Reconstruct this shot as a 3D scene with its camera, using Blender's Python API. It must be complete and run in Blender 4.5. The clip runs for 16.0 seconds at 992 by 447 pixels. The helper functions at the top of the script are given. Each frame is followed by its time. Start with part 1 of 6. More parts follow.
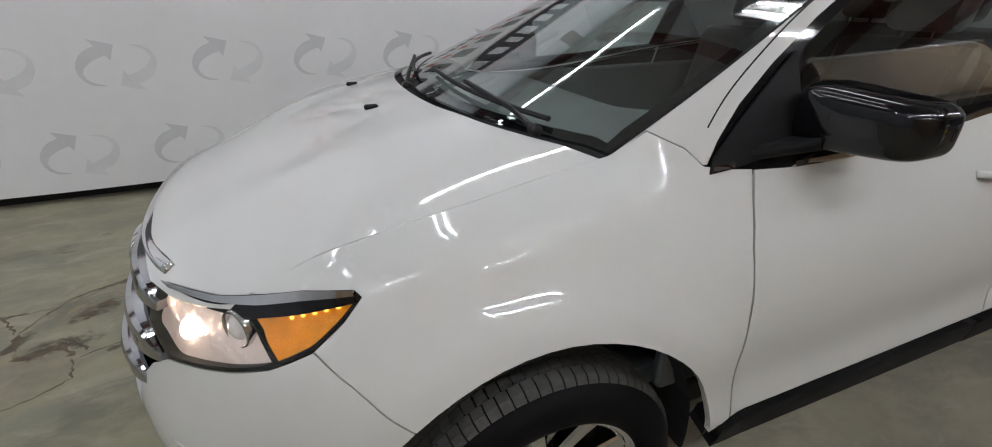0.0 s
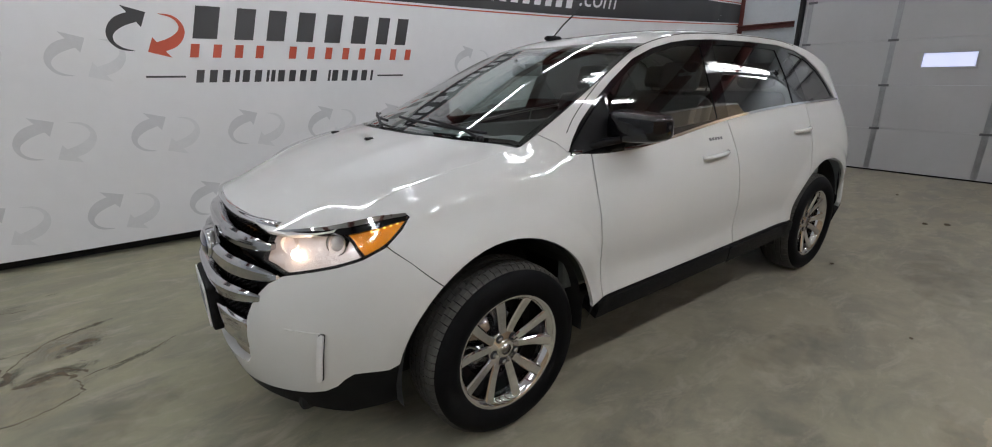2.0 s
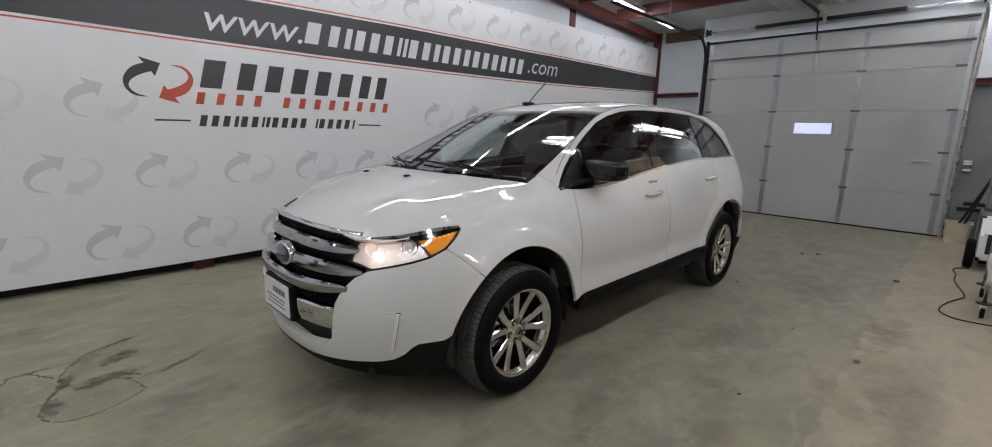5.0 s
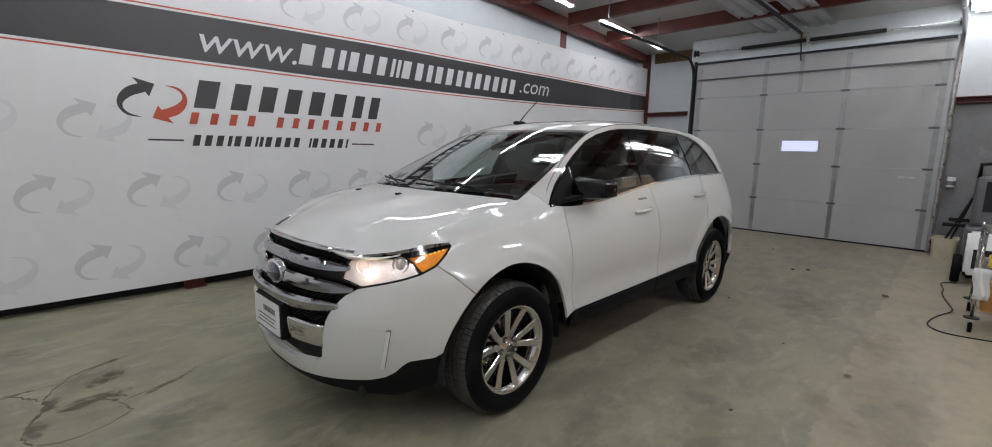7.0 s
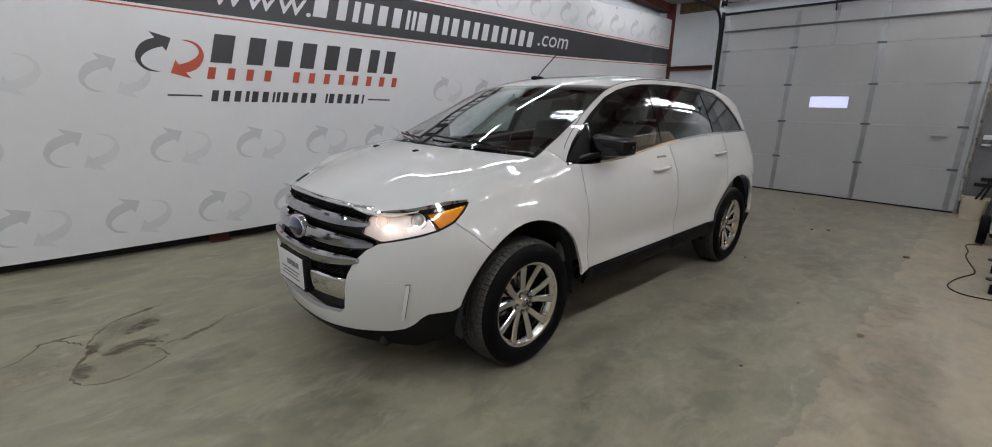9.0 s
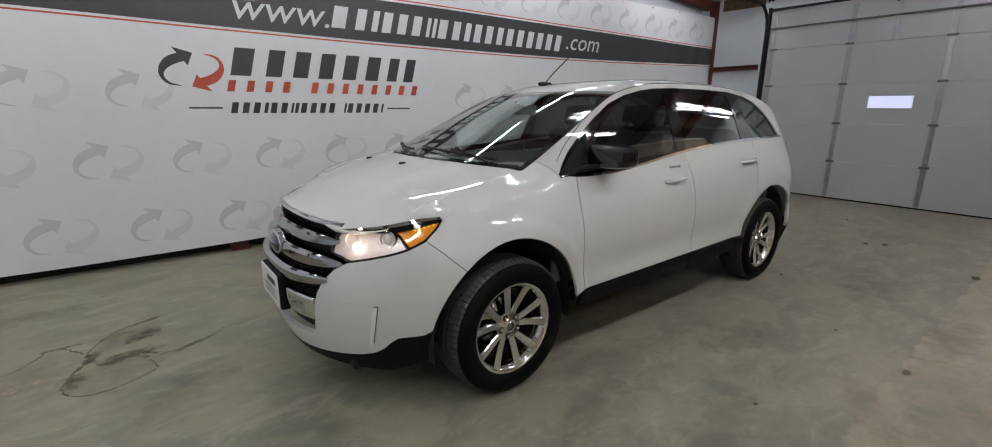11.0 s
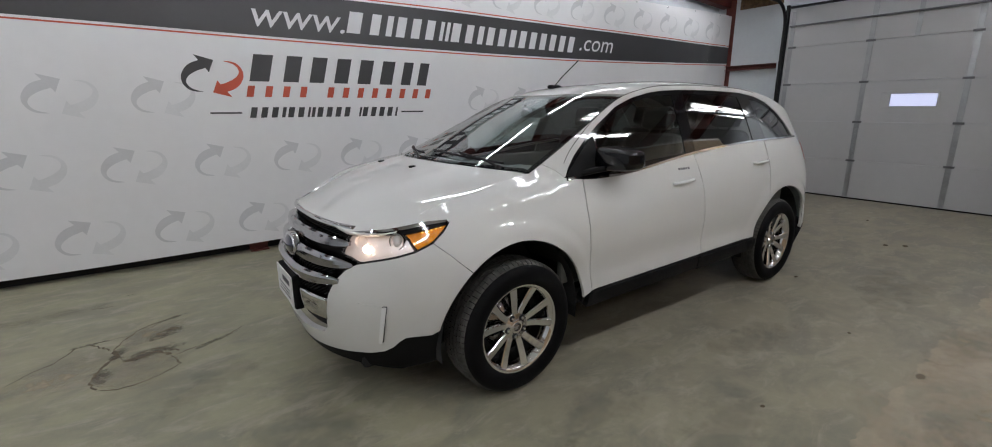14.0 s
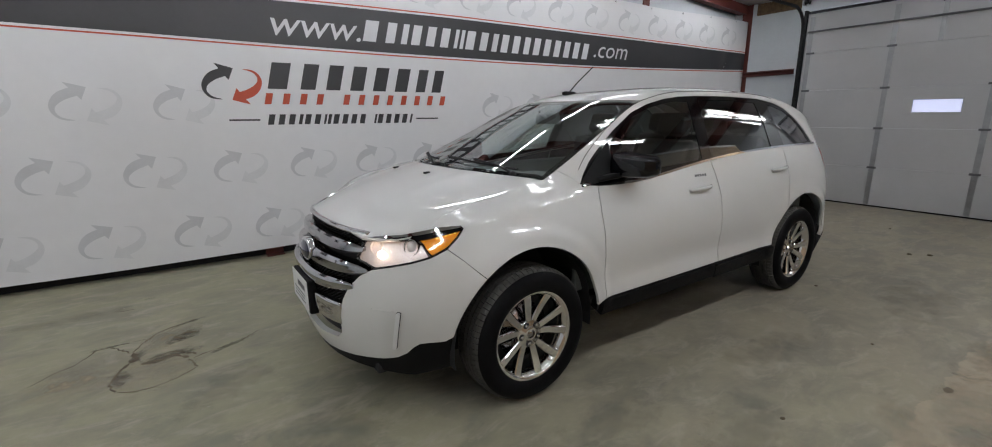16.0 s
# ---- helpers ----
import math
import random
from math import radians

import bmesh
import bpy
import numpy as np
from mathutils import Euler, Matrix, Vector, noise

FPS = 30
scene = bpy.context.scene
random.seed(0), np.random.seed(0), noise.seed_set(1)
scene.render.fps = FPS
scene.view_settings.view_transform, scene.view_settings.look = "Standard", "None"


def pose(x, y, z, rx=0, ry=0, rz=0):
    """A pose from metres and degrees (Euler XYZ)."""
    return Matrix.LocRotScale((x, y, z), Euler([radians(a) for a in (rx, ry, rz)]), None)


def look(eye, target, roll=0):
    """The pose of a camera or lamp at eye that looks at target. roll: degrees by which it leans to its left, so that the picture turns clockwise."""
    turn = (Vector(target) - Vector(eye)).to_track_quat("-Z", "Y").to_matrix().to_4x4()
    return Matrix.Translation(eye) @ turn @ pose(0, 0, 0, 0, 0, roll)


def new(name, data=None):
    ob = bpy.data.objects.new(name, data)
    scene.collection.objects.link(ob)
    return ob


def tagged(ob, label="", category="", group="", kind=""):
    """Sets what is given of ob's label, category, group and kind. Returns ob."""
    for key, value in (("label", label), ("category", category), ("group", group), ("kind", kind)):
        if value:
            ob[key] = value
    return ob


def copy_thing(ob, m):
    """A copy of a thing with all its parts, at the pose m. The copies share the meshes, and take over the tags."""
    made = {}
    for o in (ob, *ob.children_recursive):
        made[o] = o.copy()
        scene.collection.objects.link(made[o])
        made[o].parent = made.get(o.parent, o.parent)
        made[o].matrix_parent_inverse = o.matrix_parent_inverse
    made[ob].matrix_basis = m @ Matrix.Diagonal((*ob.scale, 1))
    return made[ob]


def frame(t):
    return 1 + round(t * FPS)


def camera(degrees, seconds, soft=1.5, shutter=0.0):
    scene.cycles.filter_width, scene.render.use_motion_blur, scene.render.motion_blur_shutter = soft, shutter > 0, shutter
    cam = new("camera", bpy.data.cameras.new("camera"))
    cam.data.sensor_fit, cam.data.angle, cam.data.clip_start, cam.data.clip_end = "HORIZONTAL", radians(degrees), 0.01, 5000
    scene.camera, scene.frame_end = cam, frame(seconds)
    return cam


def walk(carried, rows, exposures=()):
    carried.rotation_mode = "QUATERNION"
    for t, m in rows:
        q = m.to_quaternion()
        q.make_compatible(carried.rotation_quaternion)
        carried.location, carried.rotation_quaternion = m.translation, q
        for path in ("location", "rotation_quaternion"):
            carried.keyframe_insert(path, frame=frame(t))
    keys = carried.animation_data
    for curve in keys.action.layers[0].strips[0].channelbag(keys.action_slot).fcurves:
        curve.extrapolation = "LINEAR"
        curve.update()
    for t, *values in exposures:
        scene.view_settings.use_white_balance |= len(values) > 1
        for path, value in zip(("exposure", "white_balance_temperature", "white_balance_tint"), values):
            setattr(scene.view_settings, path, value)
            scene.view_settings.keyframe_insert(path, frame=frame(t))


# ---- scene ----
cam = camera(93.0, 16.0, soft=1.0)
PATH = [
    (0, (-0.394, -1.519, 1.45), (0.279, 0.148, 0.572), -0.1),
    (0.5, (-0.582, -1.626, 1.457), (0.492, -0.164, 0.616), -1.2),
    (1, (-0.671, -1.824, 1.466), (0.446, -0.28, 0.86), -1.3),
    (1.5, (-0.755, -2.035, 1.449), (0.359, -0.488, 0.845), 0.6),
    (2, (-1.026, -2.205, 1.416), (0.102, -0.662, 0.826), -0.7),
    (2.5, (-1.235, -2.394, 1.422), (-0.091, -0.861, 0.84), -0.9),
    (3, (-1.411, -2.523, 1.43), (-0.194, -1.035, 0.878), -0.3),
    (3.5, (-1.636, -2.495, 1.431), (-0.286, -1.084, 1.0), -2.0),
    (4, (-1.781, -2.469, 1.442), (-0.417, -1.071, 1.017), 0.1),
    (6.5, (-1.81, -2.518, 1.436), (-0.413, -1.126, 1.102), 1.2),
    (7, (-1.807, -2.517, 1.438), (-0.398, -1.133, 1.124), 1.1),
    (7.5, (-1.824, -2.515, 1.441), (-0.412, -1.127, 1.158), 1.1),
    (8, (-1.834, -2.533, 1.444), (-0.426, -1.139, 1.174), 1.1),
    (8.5, (-1.839, -2.542, 1.442), (-0.445, -1.134, 1.172), 1.1),
    (9, (-1.825, -2.525, 1.443), (-0.486, -1.124, 0.95), 1.2),
    (11.5, (-1.419, -2.617, 1.474), (-0.243, -1.07, 1.001), 0.7),
    (12, (-1.423, -2.599, 1.473), (-0.253, -1.052, 0.985), 1.0),
    (12.5, (-1.432, -2.606, 1.481), (-0.265, -1.054, 0.997), 0.9),
    (13, (-1.436, -2.622, 1.489), (-0.276, -1.066, 1.006), 0.5),
    (13.5, (-1.433, -2.644, 1.493), (-0.284, -1.078, 1.016), -0.0),
    (14, (-1.439, -2.673, 1.491), (-0.304, -1.096, 1.016), -0.3),
    (14.5, (-1.447, -2.681, 1.49), (-0.323, -1.095, 1.021), -0.4),
    (15, (-1.446, -2.674, 1.49), (-0.332, -1.077, 1.033), -0.4),
    (15.5, (-1.446, -2.662, 1.485), (-0.341, -1.057, 1.034), -0.5),
    (16, (-1.441, -2.664, 1.487), (-0.347, -1.05, 1.04), -0.4),
]
walk(cam, [(t, look(eye, target, roll)) for t, eye, target, roll in PATH], [(0, 0.04), (2, 0.06), (4, 0.02), (9, 0.0), (11.5, -0.06), (16, -0.06)])

# ---- world and exposure ----
world = bpy.data.worlds.new("world")
scene.world = world
world.use_nodes = True
world.node_tree.nodes["Background"].inputs[0].default_value = (0.75, 0.82, 0.95, 1)
world.node_tree.nodes["Background"].inputs[1].default_value = 0.6
TUBE_POWER = 48.0
BAY_TUBE_POWER = 33.0
SOUTH_TUBE_POWER = 150.0


# ---- materials ----
def mat(name, color, rough=0.5, metal=0.0, vary=0.08, scale=6.0, bump=0.0, bump_scale=60.0, coat=0.0, emit=None, power=0.0, spots=None, spec=0.5):
    """A procedural surface: colour varied at two scales, roughness varied, fine relief."""
    m = bpy.data.materials.new(name)
    m.use_nodes = True
    nt = m.node_tree
    b = nt.nodes["Principled BSDF"]
    b.inputs["Roughness"].default_value = rough
    b.inputs["Metallic"].default_value = metal
    b.inputs["Specular IOR Level"].default_value = spec
    b.inputs["Coat Weight"].default_value = coat
    b.inputs["Coat Roughness"].default_value = 0.03
    tc = nt.nodes.new("ShaderNodeTexCoord")
    n1 = nt.nodes.new("ShaderNodeTexNoise")
    n1.inputs["Scale"].default_value = scale
    n1.inputs["Detail"].default_value = 4
    n2 = nt.nodes.new("ShaderNodeTexNoise")
    n2.inputs["Scale"].default_value = scale * 9
    n2.inputs["Detail"].default_value = 6
    for n in (n1, n2):
        nt.links.new(tc.outputs["Object"], n.inputs["Vector"])
    add = nt.nodes.new("ShaderNodeMath")
    add.operation = "MULTIPLY_ADD"
    nt.links.new(n1.outputs["Fac"], add.inputs[0])
    add.inputs[1].default_value = 0.65
    half = nt.nodes.new("ShaderNodeMath")
    half.operation = "MULTIPLY"
    half.inputs[1].default_value = 0.35
    nt.links.new(n2.outputs["Fac"], half.inputs[0])
    nt.links.new(half.outputs[0], add.inputs[2])
    ramp = nt.nodes.new("ShaderNodeValToRGB")
    lo = [max(0.0, c * (1 - vary)) for c in color]
    hi = [min(1.0, c * (1 + vary)) for c in color]
    ramp.color_ramp.elements[0].color = (*lo, 1)
    ramp.color_ramp.elements[0].position = 0.32
    ramp.color_ramp.elements[1].color = (*hi, 1)
    ramp.color_ramp.elements[1].position = 0.68
    nt.links.new(add.outputs[0], ramp.inputs[0])
    out = ramp.outputs[0]
    if spots:
        n3 = nt.nodes.new("ShaderNodeTexNoise")
        n3.inputs["Scale"].default_value = spots[1]
        n3.inputs["Detail"].default_value = 8
        n3.inputs["Roughness"].default_value = 0.65
        nt.links.new(tc.outputs["Object"], n3.inputs["Vector"])
        r3 = nt.nodes.new("ShaderNodeValToRGB")
        r3.color_ramp.elements[0].position = spots[2]
        r3.color_ramp.elements[1].position = spots[2] + 0.12
        nt.links.new(n3.outputs["Fac"], r3.inputs[0])
        mix = nt.nodes.new("ShaderNodeMix")
        mix.data_type = "RGBA"
        nt.links.new(r3.outputs[0], mix.inputs[0])
        nt.links.new(out, mix.inputs[6])
        mix.inputs[7].default_value = (*spots[0], 1)
        out = mix.outputs[2]
    nt.links.new(out, b.inputs["Base Color"])
    if rough > 0.12:
        rr = nt.nodes.new("ShaderNodeMapRange")
        rr.inputs[3].default_value = rough * 0.85
        rr.inputs[4].default_value = min(1.0, rough * 1.15)
        nt.links.new(add.outputs[0], rr.inputs[0])
        nt.links.new(rr.outputs[0], b.inputs["Roughness"])
    if bump:
        nb = nt.nodes.new("ShaderNodeTexNoise")
        nb.inputs["Scale"].default_value = bump_scale
        nb.inputs["Detail"].default_value = 5
        nt.links.new(tc.outputs["Object"], nb.inputs["Vector"])
        bp = nt.nodes.new("ShaderNodeBump")
        bp.inputs["Strength"].default_value = bump
        bp.inputs["Distance"].default_value = 0.01
        nt.links.new(nb.outputs["Fac"], bp.inputs["Height"])
        nt.links.new(bp.outputs[0], b.inputs["Normal"])
    if emit:
        b.inputs["Emission Color"].default_value = (*emit, 1)
        b.inputs["Emission Strength"].default_value = power
    return m


def glass_mat(name, tint, gloss_rough=0.0, gloss=0.06):
    """Thin glass: a tinted clear body under a gloss that grows at grazing angles."""
    m = bpy.data.materials.new(name)
    m.use_nodes = True
    nt = m.node_tree
    nt.nodes.remove(nt.nodes["Principled BSDF"])
    out = nt.nodes["Material Output"]
    t = nt.nodes.new("ShaderNodeBsdfTransparent")
    t.inputs[0].default_value = (*tint, 1)
    g = nt.nodes.new("ShaderNodeBsdfGlossy")
    g.inputs["Roughness"].default_value = gloss_rough
    lw = nt.nodes.new("ShaderNodeLayerWeight")
    lw.inputs[0].default_value = 0.5
    pw = nt.nodes.new("ShaderNodeMath")
    pw.operation = "POWER"
    pw.inputs[1].default_value = 4.6
    nt.links.new(lw.outputs["Facing"], pw.inputs[0])
    f = nt.nodes.new("ShaderNodeMath")
    f.operation = "MULTIPLY_ADD"
    f.inputs[1].default_value, f.inputs[2].default_value = 0.93, gloss
    nt.links.new(pw.outputs[0], f.inputs[0])
    mix = nt.nodes.new("ShaderNodeMixShader")
    nt.links.new(f.outputs[0], mix.inputs[0])
    nt.links.new(t.outputs[0], mix.inputs[1])
    nt.links.new(g.outputs[0], mix.inputs[2])
    nt.links.new(mix.outputs[0], out.inputs[0])
    return m


PAINT = mat("pearl_white_paint", (0.63, 0.63, 0.612), 0.5, 0.0, 0.012, 1.5, coat=1.0, spec=0.12)
PAINT.node_tree.nodes["Principled BSDF"].inputs["Coat IOR"].default_value = 1.48
PAINT.node_tree.nodes["Principled BSDF"].inputs["Coat Roughness"].default_value = 0.015
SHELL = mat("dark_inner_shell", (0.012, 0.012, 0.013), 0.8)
BLACK = mat("textured_black_plastic", (0.006, 0.006, 0.0065), 0.6, vary=0.2, scale=20, bump=0.08, bump_scale=400, spec=0.14)
GLOSSBLACK = mat("gloss_black", (0.004, 0.004, 0.005), 0.06, spec=0.45)
CHROME = mat("chrome", (0.64, 0.64, 0.65), 0.05, 1.0, 0.03, 10)
RIMCHROME = mat("polished_rim_chrome", (0.74, 0.74, 0.75), 0.05, 1.0, 0.04, 10)
# near-white colour stands for the bright light on the chrome bumper strip
SATIN = mat("strip_glare_silver", (0.85, 0.85, 0.85), 0.25, 0.15, 0.03, 10)
# chrome darkened in colour for the dark surroundings mirrored in the grille bars
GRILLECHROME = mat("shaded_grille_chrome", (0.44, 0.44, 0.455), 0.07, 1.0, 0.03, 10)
DARKCHROME = mat("dark_chrome", (0.35, 0.35, 0.37), 0.12, 1.0, 0.05, 10)
RUBBER = mat("tyre_rubber", (0.0045, 0.0045, 0.005), 0.65, vary=0.2, scale=25, spec=0.08)
TREAD = mat("dusty_tread_rubber", (0.05, 0.048, 0.043), 0.85, vary=0.3, scale=30, bump=0.2, bump_scale=300)
WINDSHIELD = glass_mat("windscreen_glass", (0.84, 0.92, 0.89), gloss=0.15)
CLEAR = glass_mat("clear_lens", (0.97, 0.97, 0.97))
SIDEGLASS = glass_mat("tinted_glass", (0.46, 0.53, 0.51), gloss=0.11)
PRIVACY = glass_mat("privacy_glass", (0.10, 0.11, 0.11), gloss=0.12)
AMBER = mat("amber_lens", (0.72, 0.25, 0.008), 0.2, coat=1.0, vary=0.25, scale=40, emit=(1.0, 0.33, 0.01), power=0.22, bump=0.5, bump_scale=260)
AMBERGLOW = mat("lit_amber_diode", (1.0, 0.6, 0.1), 0.4, emit=(1.0, 0.52, 0.07), power=2.4)
REDLENS = mat("red_lens", (0.35, 0.015, 0.012), 0.15, coat=1.0)
LAMPGLOW = mat("headlamp_glow", (1, 0.9, 0.75), 0.4, emit=(1.0, 0.72, 0.54), power=22.0)
# emits a warm glow of its own in place of the bulb's bounced light
REFLECTOR = mat("glowing_lamp_reflector", (0.88, 0.83, 0.80), 0.26, 0.5, 0.08, 30, bump=0.7, bump_scale=26, emit=(1.0, 0.66, 0.50), power=0.16)
PROJECTOR = mat("frosted_projector_lens", (0.72, 0.70, 0.68), 0.12, 0.0, 0.1, 20, coat=1.0)
INTERIOR = mat("dark_grey_interior", (0.125, 0.140, 0.137), 0.7, vary=0.15, scale=12, bump=0.02, bump_scale=200)
LEATHER = mat("charcoal_leather", (0.05, 0.048, 0.047), 0.5, vary=0.15, scale=14, bump=0.03, bump_scale=120)
BLUE = mat("blue_enamel", (0.006, 0.012, 0.055), 0.12, coat=1.0)
PLATEWHITE = mat("white_card", (0.75, 0.75, 0.74), 0.4)
PLY = mat("tan_plywood", (0.34, 0.245, 0.15), 0.6, vary=0.25, scale=1.2, bump=0.1)
CRACK = mat("crack_dirt", (0.10, 0.078, 0.05), 0.9, vary=0.5, scale=14)
STAIN = mat("pale_worn_concrete", (0.33, 0.29, 0.225), 0.6, vary=0.22, scale=5, bump=0.1)
VINYL = mat("white_vinyl_banner", (0.75, 0.75, 0.76), 0.42, vary=0.03, scale=1.2, bump=0.03, bump_scale=7)
PRINTDARK = mat("charcoal_print", (0.035, 0.034, 0.037), 0.4, vary=0.1, scale=3)
PRINTRED = mat("red_print", (0.50, 0.075, 0.035), 0.42, vary=0.06)
PRINTGREY = mat("pale_grey_print", (0.575, 0.58, 0.595), 0.42, vary=0.05)
PRINTPALE = mat("faint_grey_print", (0.665, 0.67, 0.68), 0.42, vary=0.05)
PRINTWHITE = mat("white_print", (0.66, 0.66, 0.67), 0.42, vary=0.03)
REDSTEEL = mat("red_oxide_steel", (0.125, 0.030, 0.024), 0.55, vary=0.22, scale=5, bump=0.1)
INSUL = mat("white_insulation_facing", (0.60, 0.635, 0.66), 0.38, vary=0.05, scale=2.5, bump=0.35, bump_scale=5)
ROOFINSUL = mat("white_roof_insulation", (0.50, 0.50, 0.495), 0.45, vary=0.06, scale=2.5, bump=0.4, bump_scale=4)
DOORMETAL = mat("grey_white_door_steel", (0.44, 0.44, 0.445), 0.5, vary=0.03, scale=2, bump=0.05, bump_scale=90)
STILE = mat("dull_galvanised_strip", (0.34, 0.345, 0.35), 0.34, 0.85, 0.14, 9)
HINGE = mat("dull_steel_hinge", (0.12, 0.12, 0.125), 0.45, 0.4, 0.15, 20)
GALV = mat("galvanised_steel", (0.55, 0.56, 0.57), 0.28, 1.0, 0.15, 14)
ZINC = mat("dull_zinc_sheet", (0.55, 0.56, 0.56), 0.38, 0.55, 0.12, 7)
BLACKSTEEL = mat("black_steel", (0.010, 0.010, 0.011), 0.55, spec=0.3)
GREYBOARD = mat("grey_painted_board", (0.19, 0.19, 0.20), 0.6, vary=0.15, scale=2.5, spots=((0.4, 0.4, 0.41), 3.0, 0.64))
WOOD = mat("weathered_wood", (0.22, 0.14, 0.08), 0.7, vary=0.3, scale=8, bump=0.2)
OSB = mat("strand_board", (0.14, 0.09, 0.045), 0.75, vary=0.5, scale=18, bump=0.3)
TUBE = mat("fluorescent_tube", (1, 1, 1), 0.4, emit=(0.97, 1.0, 1.07), power=TUBE_POWER)
BAYTUBE = mat("bay_fluorescent_tube", (1, 1, 1), 0.4, emit=(0.97, 1.0, 1.07), power=BAY_TUBE_POWER)
SOUTHTUBE = mat("unseen_south_tube", (1, 1, 1), 0.4, emit=(0.97, 1.0, 1.07), power=SOUTH_TUBE_POWER)
BRIGHTTUBE = mat("bright_fluorescent_tube", (1, 1, 1), 0.4, emit=(0.97, 1.0, 1.05), power=52.0)
FIXTURE = mat("white_enamel_fixture", (0.75, 0.75, 0.73), 0.4)
DAYPANE = mat("frosted_daylight_pane", (0.6, 0.65, 0.8), 0.3, emit=(0.66, 0.70, 1.0), power=0.75)
CREAM = mat("cream_plastic", (0.55, 0.50, 0.38), 0.5, vary=0.12)
GREYPLASTIC = mat("grey_plastic", (0.13, 0.13, 0.14), 0.5, vary=0.12)
YELLOW = mat("yellow_plastic", (0.62, 0.42, 0.03), 0.45, vary=0.15)
GREEN = mat("green_plastic", (0.03, 0.22, 0.09), 0.4, vary=0.15)
LIME = mat("lime_liquid_plastic", (0.42, 0.42, 0.04), 0.35, vary=0.12)
ORANGE = mat("orange_brown_plastic", (0.42, 0.20, 0.05), 0.45, vary=0.15)


def floor_mat():
    """Old concrete: greenish at one end, browner at the other, blotched, with a pale worn strip beyond a joint."""
    m = bpy.data.materials.new("stained_concrete")
    m.use_nodes = True
    nt = m.node_tree
    b = nt.nodes["Principled BSDF"]
    tc = nt.nodes.new("ShaderNodeTexCoord")
    sep = nt.nodes.new("ShaderNodeSeparateXYZ")
    nt.links.new(tc.outputs["Object"], sep.inputs[0])

    def noise_node(scale, detail=6, rough=0.6, stretch=None, warp=0.0):
        n = nt.nodes.new("ShaderNodeTexNoise")
        n.inputs["Scale"].default_value = scale
        n.inputs["Detail"].default_value = detail
        n.inputs["Roughness"].default_value = rough
        n.inputs["Distortion"].default_value = warp
        if stretch:
            mp = nt.nodes.new("ShaderNodeMapping")
            mp.inputs["Scale"].default_value = stretch
            nt.links.new(tc.outputs["Object"], mp.inputs[0])
            nt.links.new(mp.outputs[0], n.inputs["Vector"])
        else:
            nt.links.new(tc.outputs["Object"], n.inputs["Vector"])
        return n.outputs["Fac"]

    def ramp(src, p0, p1, c0=(0, 0, 0), c1=(1, 1, 1)):
        r = nt.nodes.new("ShaderNodeValToRGB")
        r.color_ramp.elements[0].position, r.color_ramp.elements[1].position = p0, p1
        r.color_ramp.elements[0].color, r.color_ramp.elements[1].color = (*c0, 1), (*c1, 1)
        nt.links.new(src, r.inputs[0])
        return r.outputs[0]

    def mix(f, a, c):
        n = nt.nodes.new("ShaderNodeMix")
        n.data_type = "RGBA"
        for src, i in ((f, 0), (a, 6), (c, 7)):
            if isinstance(src, tuple):
                n.inputs[i].default_value = (*src, 1)
            elif isinstance(src, float):
                n.inputs[i].default_value = src
            else:
                nt.links.new(src, n.inputs[i])
        return n.outputs[2]

    def math_node(op, a, c, d=0.0):
        n = nt.nodes.new("ShaderNodeMath")
        n.operation = op
        for i, src in enumerate((a, c, d)):
            if isinstance(src, float):
                n.inputs[i].default_value = src
            else:
                nt.links.new(src, n.inputs[i])
        return n.outputs[0]

    big, mid, fine = noise_node(0.45, 3), noise_node(1.9, 8, 0.62, (1.0, 1.6, 1), 0.6), noise_node(14, 6)
    along = math_node("MULTIPLY_ADD", sep.outputs[0], 0.16, 0.42)
    tone = ramp(math_node("MULTIPLY_ADD", big, 0.9, math_node("ADD", along, -0.45)), 0.30, 0.75, (0.285, 0.268, 0.178), (0.295, 0.262, 0.195))
    out = mix(ramp(mid, 0.40, 0.57), mix(0.42, tone, (0.10, 0.10, 0.095)), tone)
    out = mix(math_node("MULTIPLY", ramp(noise_node(3.3, 9, 0.7, (1.0, 2.2, 1), 0.8), 0.51, 0.64), 0.62), out, (0.37, 0.325, 0.25))
    worn = math_node("LESS_THAN", math_node("MULTIPLY_ADD", noise_node(5, 6), 0.16, sep.outputs[1]), -2.03)
    worn = math_node("MULTIPLY", worn, ramp(noise_node(1.6, 8, 0.7, (1.0, 2.0, 1), 1.0), 0.36, 0.58))
    out = mix(math_node("MULTIPLY", worn, 0.7), out, (0.42, 0.34, 0.24))
    out = mix(math_node("MULTIPLY", ramp(fine, 0.3, 0.75), 0.22), out, (0.13, 0.125, 0.11))
    nt.links.new(out, b.inputs["Base Color"])
    rr = nt.nodes.new("ShaderNodeMapRange")
    rr.inputs[3].default_value, rr.inputs[4].default_value = 0.36, 0.62
    nt.links.new(mid, rr.inputs[0])
    nt.links.new(rr.outputs[0], b.inputs["Roughness"])
    b.inputs["Specular IOR Level"].default_value = 0.35
    bp = nt.nodes.new("ShaderNodeBump")
    bp.inputs["Strength"].default_value, bp.inputs["Distance"].default_value = 0.16, 0.01
    nt.links.new(math_node("ADD", fine, mid), bp.inputs["Height"])
    nt.links.new(bp.outputs[0], b.inputs["Normal"])
    return m


FLOOR = floor_mat()


